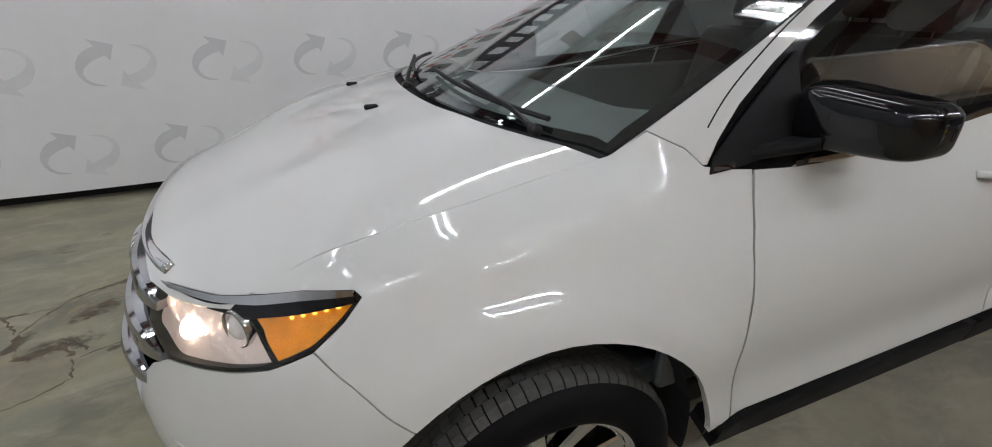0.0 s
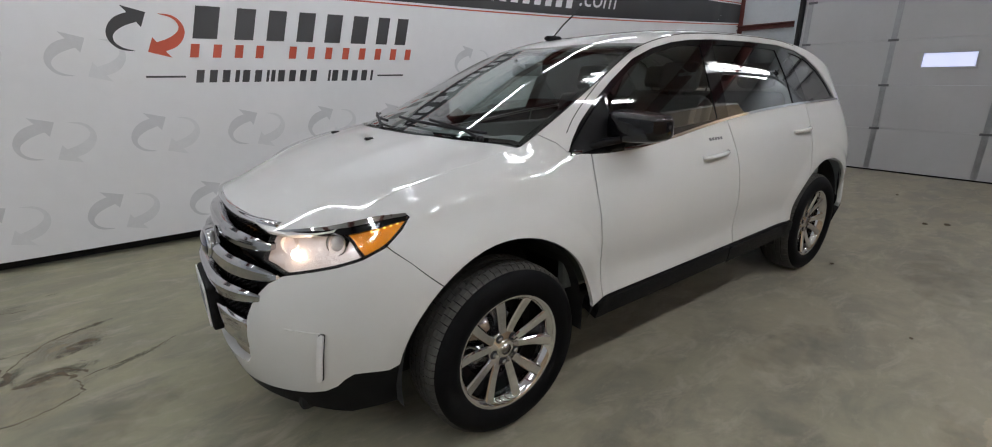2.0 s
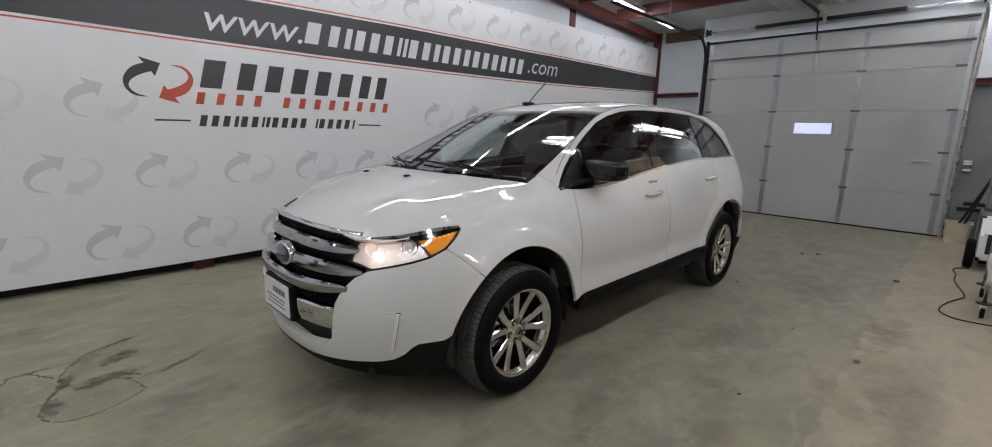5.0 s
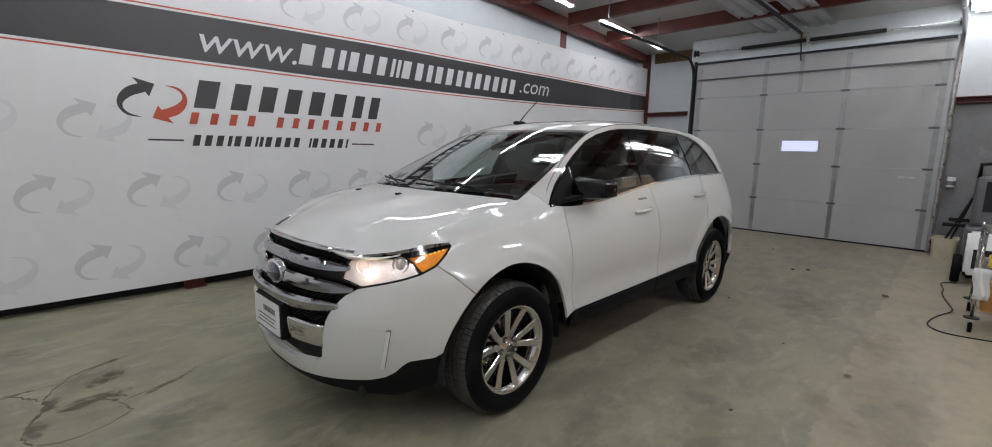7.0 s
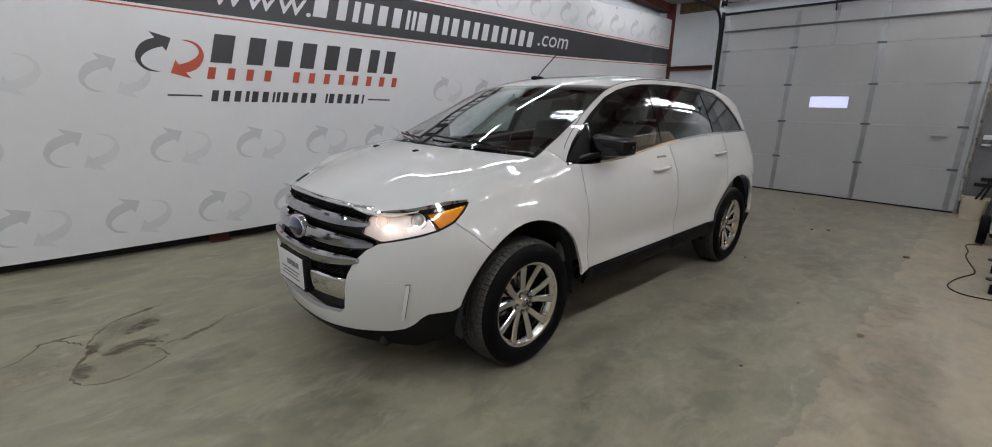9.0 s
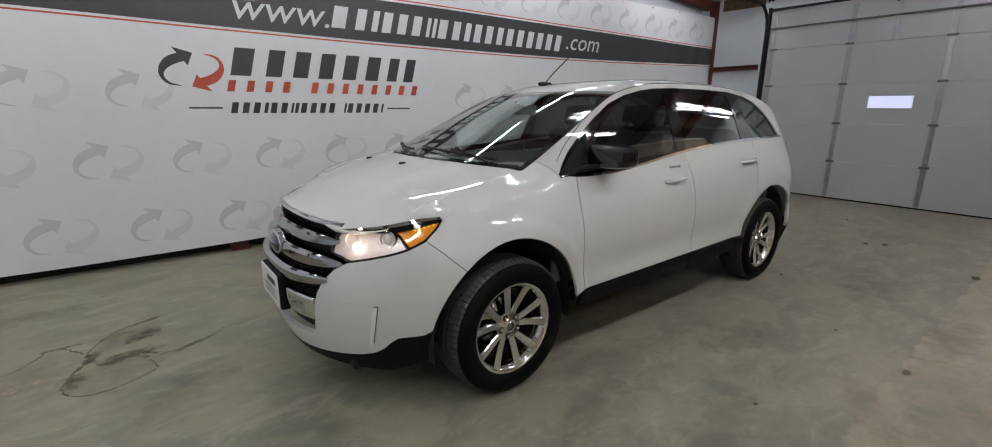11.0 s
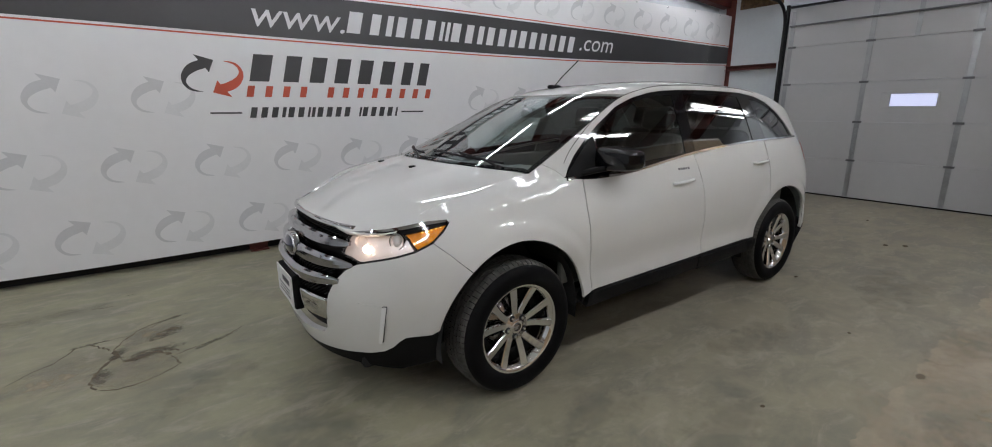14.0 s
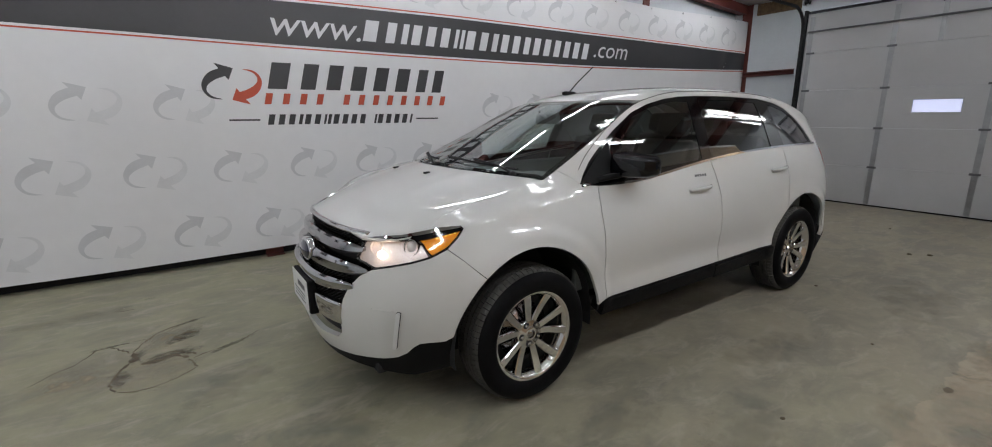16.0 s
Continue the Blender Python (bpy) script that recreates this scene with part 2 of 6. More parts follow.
def film_mat(name, color, density, scale, lo=0.60, hi=0.76):
    """A thin film on the floor, patchy through to the concrete beneath."""
    m = mat(name, color, 0.8, vary=0.3, scale=20)
    nt = m.node_tree
    tc = nt.nodes.new("ShaderNodeTexCoord")
    n = nt.nodes.new("ShaderNodeTexNoise")
    n.inputs["Scale"].default_value, n.inputs["Detail"].default_value, n.inputs["Roughness"].default_value = scale, 8, 0.7
    nt.links.new(tc.outputs["Object"], n.inputs["Vector"])
    uvn = nt.nodes.new("ShaderNodeAttribute")
    uvn.attribute_name = "film"
    add = nt.nodes.new("ShaderNodeMath")
    add.operation = "MULTIPLY_ADD"
    add.inputs[1].default_value = 0.30
    nt.links.new(uvn.outputs["Fac"], add.inputs[0])
    nt.links.new(n.outputs["Fac"], add.inputs[2])
    r = nt.nodes.new("ShaderNodeMapRange")
    r.inputs[1].default_value, r.inputs[2].default_value, r.inputs[4].default_value = lo, hi, density
    nt.links.new(add.outputs[0], r.inputs[0])
    nt.links.new(r.outputs[0], nt.nodes["Principled BSDF"].inputs["Alpha"])
    return m


BROWNFILM = film_mat("brown_dirt_film", (0.115, 0.085, 0.055), 0.55, 18.0)
DUSTFILM = film_mat("pale_dust_film", (0.41, 0.355, 0.26), 0.6, 5.0, 0.52, 0.92)
DARKFILM = film_mat("dark_floor_film", (0.11, 0.10, 0.085), 0.17, 6.0)


# ---- mesh helpers ----
def thing(name, label, category, kind="", group="", at=(0, 0, 0)):
    ob = new(name)
    ob.location = at
    return tagged(ob, label, category, group, kind)


def put_mesh(name, me, material, parent=None, label="", smooth=False):
    me.materials.append(material)
    if smooth:
        me.polygons.foreach_set("use_smooth", [True] * len(me.polygons))
    ob = new(name, me)
    if parent is not None:
        ob.parent = parent
    if label:
        tagged(ob, label)
    return ob


def part(name, bm, material, parent=None, label="", smooth=False):
    me = bpy.data.meshes.new(name)
    bmesh.ops.recalc_face_normals(bm, faces=bm.faces)
    bm.to_mesh(me)
    bm.free()
    return put_mesh(name, me, material, parent, label, smooth)


def box(x0, y0, z0, x1, y1, z1, bevel=0.0, bm=None, seg=2, m=None):
    bm = bm or bmesh.new()
    r = bmesh.ops.create_cube(bm, size=1)
    vs = r["verts"]
    for v in vs:
        v.co = Vector(((x0 + x1) / 2 + v.co.x * (x1 - x0), (y0 + y1) / 2 + v.co.y * (y1 - y0), (z0 + z1) / 2 + v.co.z * (z1 - z0)))
    if m is not None:
        for v in vs:
            v.co = m @ v.co
    if bevel:
        es = list({e for v in vs for e in v.link_edges})
        bmesh.ops.bevel(bm, geom=es, offset=bevel, segments=seg, affect="EDGES", profile=0.5)
    return bm


def tube(points, r, bm=None, n=8, close=False):
    """A round bar along points."""
    bm = bm or bmesh.new()
    pts = [Vector(p) for p in points]
    rings = []
    for i, p in enumerate(pts):
        a = pts[i - 1] if i else (pts[-1] if close else p)
        b = pts[i + 1] if i + 1 < len(pts) else (pts[0] if close else p)
        d = (b - a).normalized()
        ref = Vector((0, 0, 1)) if abs(d.z) < 0.9 else Vector((1, 0, 0))
        s = d.cross(ref).normalized()
        t = d.cross(s).normalized()
        rings.append([bm.verts.new(p + r * (math.cos(k * 2 * math.pi / n) * s + math.sin(k * 2 * math.pi / n) * t)) for k in range(n)])
    m = len(rings)
    for i in range(m if close else m - 1):
        for k in range(n):
            bm.faces.new((rings[i][k], rings[i][(k + 1) % n], rings[(i + 1) % m][(k + 1) % n], rings[(i + 1) % m][k]))
    if not close:
        bm.faces.new(rings[0][::-1])
        bm.faces.new(rings[-1])
    return bm


def lathe(profile, n, bm=None, axis_y=True, center=(0, 0, 0)):
    """Turns (r, y) rows about the y axis."""
    bm = bm or bmesh.new()
    rings = []
    for r, y in profile:
        rings.append([bm.verts.new((center[0] + r * math.cos(k * 2 * math.pi / n), center[1] + y, center[2] + r * math.sin(k * 2 * math.pi / n))) for k in range(n)])
    for a, b in zip(rings, rings[1:]):
        for k in range(n):
            bm.faces.new((a[k], a[(k + 1) % n], b[(k + 1) % n], b[k]))
    return bm


def hermite(xs, ys):
    """A smooth curve through a few knots, as a function of numpy arrays."""
    xs, ys = np.array(xs, float), np.array(ys, float)
    h, d = np.diff(xs), np.diff(ys) / np.diff(xs)
    s = np.empty(len(xs))
    s[1:-1] = np.where(d[:-1] * d[1:] > 0, 2 * d[:-1] * d[1:] / np.where(d[:-1] + d[1:] == 0, 1, d[:-1] + d[1:]), 0)
    s[0], s[-1] = d[0], d[-1]

    def f(x):
        x = np.asarray(x, float)
        i = np.clip(np.searchsorted(xs, x) - 1, 0, len(xs) - 2)
        t = np.clip((x - xs[i]) / h[i], 0, 1)
        y = ys[i] * (1 + 2 * t) * (1 - t) ** 2 + s[i] * h[i] * t * (1 - t) ** 2 + ys[i + 1] * t * t * (3 - 2 * t) + s[i + 1] * h[i] * t * t * (t - 1)
        return y + np.where(x < xs[0], (x - xs[0]) * s[0], 0) + np.where(x > xs[-1], (x - xs[-1]) * s[-1], 0)

    return f


def spline(xs, ys):
    """A natural cubic spline through a few knots, straight beyond its ends."""
    xs, ys = np.array(xs, float), np.array(ys, float)
    n, h = len(xs), np.diff(xs)
    a, r = np.eye(n), np.zeros(n)
    for i in range(1, n - 1):
        a[i, i - 1 : i + 2] = h[i - 1], 2 * (h[i - 1] + h[i]), h[i]
        r[i] = 6 * ((ys[i + 1] - ys[i]) / h[i] - (ys[i] - ys[i - 1]) / h[i - 1])
    m = np.linalg.solve(a, r)
    s0 = (ys[1] - ys[0]) / h[0] - h[0] * (2 * m[0] + m[1]) / 6
    s1 = (ys[-1] - ys[-2]) / h[-1] + h[-1] * (m[-2] + 2 * m[-1]) / 6

    def f(x):
        x = np.asarray(x, float)
        c = np.clip(x, xs[0], xs[-1])
        i = np.clip(np.searchsorted(xs, c) - 1, 0, n - 2)
        u, v = xs[i + 1] - c, c - xs[i]
        y = (m[i] * u**3 + m[i + 1] * v**3) / (6 * h[i]) + (ys[i] / h[i] - m[i] * h[i] / 6) * u + (ys[i + 1] / h[i] - m[i + 1] * h[i] / 6) * v
        return y + np.where(x < xs[0], (x - xs[0]) * s0, 0) + np.where(x > xs[-1], (x - xs[-1]) * s1, 0)

    return f


def rounded(loop, steps=5, r=0.3):
    """Rounds the corners of a closed loop, each by a share r of its shorter side."""
    pts = [np.array(p, float) for p in loop]
    out = []
    for i, p in enumerate(pts):
        a, b = pts[i - 1], pts[(i + 1) % len(pts)]
        d = min(np.linalg.norm(a - p), np.linalg.norm(b - p)) * r
        s, e = p + (a - p) / np.linalg.norm(a - p) * d, p + (b - p) / np.linalg.norm(b - p) * d
        for k in range(steps + 1):
            t = k / steps
            out.append((1 - t) ** 2 * s + 2 * t * (1 - t) * p + t * t * e)
    return out


def shrink(loop, d):
    """Moves a closed loop inwards by d."""
    p = np.array(loop, float)
    area = np.sum(p[:, 0] * np.roll(p[:, 1], -1) - np.roll(p[:, 0], -1) * p[:, 1])
    e = np.roll(p, -1, 0) - p
    n = np.stack([-e[:, 1], e[:, 0]], 1) / (np.linalg.norm(e, axis=1)[:, None] + 1e-12) * np.sign(area)
    m = n + np.roll(n, 1, 0)
    m /= np.maximum(np.linalg.norm(m, axis=1)[:, None], 0.3)
    return p + m * d


def inside(px, py, loop):
    x, y = np.array(loop, float).T
    hit = np.zeros(len(px), bool)
    for a, b, c, d in zip(x, y, np.roll(x, -1), np.roll(y, -1)):
        if b != d:
            hit ^= ((b > py) != (d > py)) & (px < (c - a) * (py - b) / (d - b) + a)
    return hit


def panel(name, fn, loop, material, parent=None, label="", step=0.03, depth=0.0, holes=(), gap=0.0, lift=0.0, blend=None):
    """A sheet cut to a loop in the (u, v) plane and laid on the surface fn(u, v) -> xyz, with an edge turned in by depth."""
    from mathutils.geometry import delaunay_2d_cdt

    loops = []
    for n, some in enumerate((loop, *holes)):
        p = shrink(some, gap if n == 0 else -gap) if gap else np.array(some, float)
        dense = []
        for a, b in zip(p, np.roll(p, -1, 0)):
            k = max(1, int(np.ceil(np.linalg.norm(b - a) / step)))
            dense += [a + (b - a) * j / k for j in range(k)]
        loops.append(np.array(dense))
    lo, hi = loops[0].min(0), loops[0].max(0)
    gu, gv = np.meshgrid(np.arange(lo[0] + step / 2, hi[0], step), np.arange(lo[1] + step / 2, hi[1], step))
    gu, gv = gu.ravel(), gv.ravel()
    ok = inside(gu, gv, loops[0])
    for some in loops[1:]:
        ok &= ~inside(gu, gv, some)
    gu, gv = gu[ok], gv[ok]
    edge = np.concatenate(loops)
    if len(gu):
        near = np.array([np.min((edge[:, 0] - a) ** 2 + (edge[:, 1] - b) ** 2) for a, b in zip(gu, gv)])
        gu, gv = gu[near > (0.45 * step) ** 2], gv[near > (0.45 * step) ** 2]
    pts = np.concatenate([edge, np.stack([gu, gv], 1)])
    edges, base = [], 0
    for some in loops:
        edges += [(base + i, base + (i + 1) % len(some)) for i in range(len(some))]
        base += len(some)
    vo, _, fo, ov, _, _ = delaunay_2d_cdt([Vector(p) for p in pts], edges, [], 0, 1e-6)
    uv = np.array([tuple(v) for v in vo])
    tri = np.array([f for f in fo if len(f) == 3])
    mid = uv[tri].mean(1)
    keep = inside(mid[:, 0], mid[:, 1], loops[0])
    for some in loops[1:]:
        keep &= ~inside(mid[:, 0], mid[:, 1], some)
    tri = tri[keep]
    back = {}
    for new_i, olds in enumerate(ov):
        for o in olds:
            back[o] = new_i
    u, v, e = uv[:, 0], uv[:, 1], 5e-3
    P = np.stack(fn(u, v), 1)
    du = np.stack(fn(u + e, v), 1) - np.stack(fn(u - e, v), 1)
    dv = np.stack(fn(u, v + e), 1) - np.stack(fn(u, v - e), 1)
    N = np.cross(du, dv)
    N /= np.linalg.norm(N, axis=1)[:, None] + 1e-12
    # the surfaces are given so that the cross product looks outwards
    ar = np.cross(uv[tri[:, 1]] - uv[tri[:, 0]], uv[tri[:, 2]] - uv[tri[:, 0]])
    tri[ar < 0] = tri[ar < 0][:, ::-1]
    P = P + N * lift
    if blend:
        N = blend(P, N)
    verts, faces, normals = P.tolist(), tri.tolist(), N.tolist()
    if depth:
        base = 0
        for some in loops:
            ids = [back[base + i] for i in range(len(some))]
            base += len(some)
            k = len(verts)
            verts += [P[i].tolist() for i in ids] + [(P[i] - N[i] * depth).tolist() for i in ids]
            normals += [(0, 0, 0)] * (2 * len(ids))
            m = len(ids)
            turn = sum(uv[ids[i]][0] * uv[ids[(i + 1) % m]][1] - uv[ids[(i + 1) % m]][0] * uv[ids[i]][1] for i in range(m)) > 0
            first = len(faces)
            for i in range(m):
                q = (k + i, k + m + i, k + m + (i + 1) % m, k + (i + 1) % m)
                faces.append(q if turn == (some is loops[0]) else q[::-1])
    me = bpy.data.meshes.new(name)
    me.from_pydata(verts, [], faces)
    me.polygons.foreach_set("use_smooth", [True] * len(me.polygons))
    me.normals_split_custom_set_from_vertices(normals)
    return put_mesh(name, me, material, parent, label)


# ---- the hall: floor, walls, roof ----
BAN_Y, DOOR_X = 2.812, 7.853


def roof_z(x):
    return 3.62 + 0.062 * (DOOR_X - x)


floor = tagged(part("floor", box(-8, -7, -0.2, 8.6, 3.3, 0.0), FLOOR), "worn concrete slab floor with stains and dust", "floor", kind="structure")


def wall(name, x0, y0, x1, y1, z1, material, label, openings=()):
    """A wall along x or y, with its openings (along, z0, along, z1) cut through."""
    bm = bmesh.new()
    along_x = abs(x1 - x0) > abs(y1 - y0)
    lo, hi = (x0, x1) if along_x else (y0, y1)
    cuts = sorted(openings)
    spans = []
    a = lo
    for p0, q0, p1, q1 in cuts:
        spans += [(a, p0, 0, z1), (p0, p1, q1, z1)]
        if q0 > 0:
            spans.append((p0, p1, 0, q0))
        a = p1
    spans.append((a, hi, 0, z1))
    for a, b, c, d in spans:
        if along_x:
            box(a, y0, c, b, y1, d, bm=bm)
        else:
            box(x0, a, c, x1, b, d, bm=bm)
    return tagged(part(name, bm, material), label, "wall", kind="structure")


wall("wall_north", -8, 3.12, 8.6, 3.3, 4.9, INSUL, "insulated wall with pale vinyl facing")
wall("wall_east", DOOR_X + 0.06, -7, DOOR_X + 0.25, 1.62, 4.0, INSUL, "insulated wall with pale vinyl facing round the door", [(-2.25, 0, 1.46, 3.2)])
wall("wall_east_recess", 8.42, 1.50, 8.6, 3.12, 4.0, INSUL, "recessed insulated wall with pale vinyl facing")
tagged(part("wall_return", box(DOOR_X + 0.25, 1.50, 0, 8.42, 1.62, 3.9), INSUL), "short return of the insulated wall", "wall", kind="structure")
wall("wall_west", -8, -7, -7.8, 3.12, 4.9, INSUL, "insulated wall with pale vinyl facing")
wall("wall_south", -7.8, -7, DOOR_X + 0.06, -6.8, 4.9, PLY, "tan plywood lined wall")
bm = bmesh.new()
vs = [bm.verts.new(p) for p in ((-8, -7, roof_z(-8)), (8.6, -7, roof_z(8.6)), (8.6, 3.3, roof_z(8.6)), (-8, 3.3, roof_z(-8)), (-8, -7, roof_z(-8) + 0.2), (8.6, -7, roof_z(8.6) + 0.2), (8.6, 3.3, roof_z(8.6) + 0.2), (-8, 3.3, roof_z(-8) + 0.2))]
for q in ((0, 3, 2, 1), (4, 5, 6, 7), (0, 1, 5, 4), (1, 2, 6, 5), (2, 3, 7, 6), (3, 0, 4, 7)):
    bm.faces.new([vs[i] for i in q])
tagged(part("ceiling", bm, ROOFINSUL), "sloping roof lined with white insulation blanket", "ceiling", kind="structure")


def c_beam(name, a, b, depth, flange, material, label, category="beam", web=0.012, side=1):
    """A steel channel from a to b, its web upright and its flanges to one side."""
    a, b = Vector(a), Vector(b)
    d = (b - a).normalized()
    up = Vector((0, 0, 1)) if abs(d.z) < 0.9 else Vector((1, 0, 0))
    s = d.cross(up).normalized() * side
    up = s.cross(d).normalized() * side
    bm = bmesh.new()
    prof = [(0, 0), (flange, 0), (flange, web), (web, web), (web, depth - web), (flange, depth - web), (flange, depth), (0, depth)]
    ends = [[bm.verts.new(p + s * u + up * v) for u, v in prof] for p in (a, b)]
    k = len(prof)
    for i in range(k):
        bm.faces.new((ends[0][i], ends[0][(i + 1) % k], ends[1][(i + 1) % k], ends[1][i]))
    bm.faces.new(ends[0][::-1])
    bm.faces.new(ends[1])
    return tagged(part(name, bm, material), label, category, kind="structure")


# roof steel: the rafter along the banner wall, and the purlins across
c_beam("rafter", (8.40, 2.86, 3.425), (-7.8, 2.86, 4.36), 0.27, 0.16, REDSTEEL, "red oxide painted steel rafter along the wall top", side=1)
for x in (-6.0, -4.4, -2.8, -1.3, 0.1, 1.4, 2.7, 3.95, 5.2, 6.45):
    c_beam("purlin", (x, -6.8, roof_z(x) - 0.2), (x, 2.7, roof_z(x) - 0.2), 0.2, 0.075, REDSTEEL, "red oxide painted steel roof purlin")
for x in (-3.1, 1.2, 5.45):
    c_beam("column", (x + 0.1, 3.1, 0), (x + 0.1, 3.1, 3.5 + 0.057 * (8 - x)), 0.16, 0.12, REDSTEEL, "red oxide painted steel wall column", "column")
c_beam("corner_column", (8.415, 2.95, 0), (8.415, 2.95, 3.6), 0.24, 0.2, REDSTEEL, "red oxide painted steel corner column", "column", side=-1)
for gx, y0, y1 in ((8.415, 1.63, 2.8), (DOOR_X + 0.055, -6.8, -2.27)):
    c_beam("girt", (gx, y0, 2.21), (gx, y1, 2.21), 0.09, 0.12, REDSTEEL, "red oxide painted steel wall girt", side=-1)

# fluorescent rows
def strip_light(x, y, length, z, slope, glow, tubes=(0.0,), label="white fluorescent strip light with bare tubes end to end, switched on"):
    t = thing("strip_light", label, "ceiling light", group="fluorescent strip lights", at=(x, y, z))
    t.rotation_euler = (0, math.atan(slope), 0)
    L, w = length / 2, 0.055 + max(tubes)
    part("fixture_body", box(-L, -0.05, 0.035, L, 0.05, 0.09, 0.006), FIXTURE, t)
    bm = bmesh.new()
    rows = [[bm.verts.new((e * L, y, z)) for y, z in ((-w, 0.008), (-0.7 * w, 0.028), (0.7 * w, 0.028), (w, 0.008), (w, 0.011), (0.7 * w, 0.032), (-0.7 * w, 0.032), (-w, 0.011))] for e in (-1, 1)]
    for i in range(8):
        bm.faces.new((rows[0][i], rows[0][(i + 1) % 8], rows[1][(i + 1) % 8], rows[1][i]))
    part("reflector", bm, FIXTURE, t, "white enamel reflector")
    for v in tubes:
        runs = ((-L + 0.05, -0.03), (0.03, L - 0.05)) if length > 2 else ((-L + 0.05, L - 0.05),)
        for a, b in runs:
            part("tube", tube([(a, v, -abs(v) * 0.2), (b, v, -abs(v) * 0.2)], 0.013, n=10), glow, t, "glowing fluorescent tube", True)
    for e in (-0.75, 0.75):
        part("hanger", tube([(e * L, 0, 0.085), (e * L, 0, 0.36)], 0.006, n=6), GALV, t, "thin steel hanger")
    for e in (-1, 1):
        part("end_cap", box(e * L - 0.02, -0.055, -0.02, e * L + 0.02, 0.055, 0.09, 0.004), FIXTURE, t)
    return t


SL = 0.05
first_light = strip_light(6.45, 2.15, 2.36, 3.50 + SL * (7.6 - 6.45), SL, TUBE)
for x in (3.36, 0.69, -2.55, -5.4):
    copy_thing(first_light, Matrix.Translation((x, 2.15, 3.50 + SL * (7.6 - x))) @ Matrix.Rotation(math.atan(SL), 4, "Y"))
corner_light = strip_light(6.6, -2.45, 2.36, 3.51, SL, BRIGHTTUBE, (-0.07, 0.07), "white fluorescent strip light with two bare tubes, switched on")


# short fixtures with two tubes across the bays
bay_light = strip_light(0, 0, 1.24, 0, 0.0, BAYTUBE, (-0.06, 0.06), "white fluorescent strip light with two bare tubes, switched on")
BAYS = [(1.9, 0.3), (-0.45, 0.3), (-2.8, 0.3)]
for k, (x, y) in enumerate(BAYS):
    m = Matrix.Translation((x, y, 3.46 + SL * (7.6 - x))) @ Matrix.Rotation(radians(90), 4, "Z")
    if k:
        copy_thing(bay_light, m)
    else:
        bay_at = m
bay_light.matrix_world = bay_at
# unseen row, set by glints on the fender, powered to brighten the car's side
unseen_south_light = strip_light(3.36, -3.1, 2.36, 3.50 + SL * (7.6 - 3.36), SL, SOUTHTUBE)
# the two at x -5.4 are added only to brighten the bumper and floor
for x, y in ((0.69, -3.1), (-2.55, -3.1), (-5.4, -3.1), (-5.4, -0.6), (0.69, -5.6)):
    copy_thing(unseen_south_light, Matrix.Translation((x, y, 3.50 + SL * (7.6 - x))) @ Matrix.Rotation(math.atan(SL), 4, "Y"))


# ---- the printed banner on the wall ----
def cloth(u, v):
    """The hanging vinyl: flat, with slow waves and a few folds."""
    y = BAN_Y + 0.006 * np.sin(1.7 * u + 0.6 * v) + 0.004 * np.sin(4.1 * u - 1.3 * v + 1.0) + 0.004 * np.sin(2.3 * v + 0.5 * u)
    y = y + 0.02 * np.exp(-(((u - 7.6 - 0.25 * (v - 2)) / 0.14) ** 2)) * np.clip((v - 1.2) / 2, 0, 1)
    return u, y, v


def ban_top(x):
    return 3.215 + 0.012 * math.sin(1.9 * x) + 0.012 * max(0.0, x - 4)


def ban_low(x):
    return 0.10 + 0.012 * math.sin(1.1 * x + 0.5)


banner = thing("banner", "large white printed vinyl advertising banner hanging on the wall", "banner")
BX0, BX1 = -5.6, 8.38
xs = np.linspace(BX0, BX1, 60)
panel("sheet", cloth, [(x, ban_low(x)) for x in xs] + [(x, ban_top(x)) for x in xs[::-1]], VINYL, banner, step=0.12)


def band(z0, z1, material, label, lift):
    panel("printed_band", cloth, [(x, z0(x)) for x in xs] + [(x, z1(x)) for x in xs[::-1]], material, banner, label, step=0.12, lift=lift)


LOWS, TOPS = spline((-1.8, 1.14, 4.6, 8.38), (2.194, 2.172, 2.205, 2.325)), spline((-1.0, 0.7, 3.1, 8.38), (2.652, 2.690, 2.706, 2.705))
low_line = lambda x: float(LOWS(x))
top_line = lambda x: float(TOPS(x))
band(lambda x: low_line(x) + 0.035, lambda x: top_line(x) - 0.035, PRINTDARK, "charcoal stripe", 0.0015)
band(lambda x: low_line(x), lambda x: low_line(x) + 0.014, PRINTRED, "thin red line", 0.0015)
band(lambda x: top_line(x) - 0.014, lambda x: top_line(x), PRINTRED, "thin red line", 0.0015)


def swoosh(cx, cz, r, turn=0.0):
    """A curved arrow: a thin tail that swells round to a broad head."""
    t = np.linspace(0, 1, 24)
    five = (0, 0.2, 0.42, 0.6, 0.8, 1.0)
    ox, oz = spline(five, (0.0, -0.65, -1.03, -0.92, -0.55, -0.05))(t), spline(five, (-0.84, -0.76, -0.22, 0.28, 0.70, 0.92))(t)
    ix, iz = spline(five, (0.0, -0.56, -0.80, -0.62, -0.22, 0.25))(t), spline(five, (-0.82, -0.66, -0.26, 0.05, 0.32, 0.50))(t)
    pts = list(zip(ox, oz)) + [(-0.28, 1.23), (0.70, 0.97), (0.40, 0.27)] + list(zip(ix, iz))[::-1]
    c, s = math.cos(turn), math.sin(turn)
    return [(cx + r * (c * x - s * z), cz + r * (s * x + c * z)) for x, z in pts[:-1]]


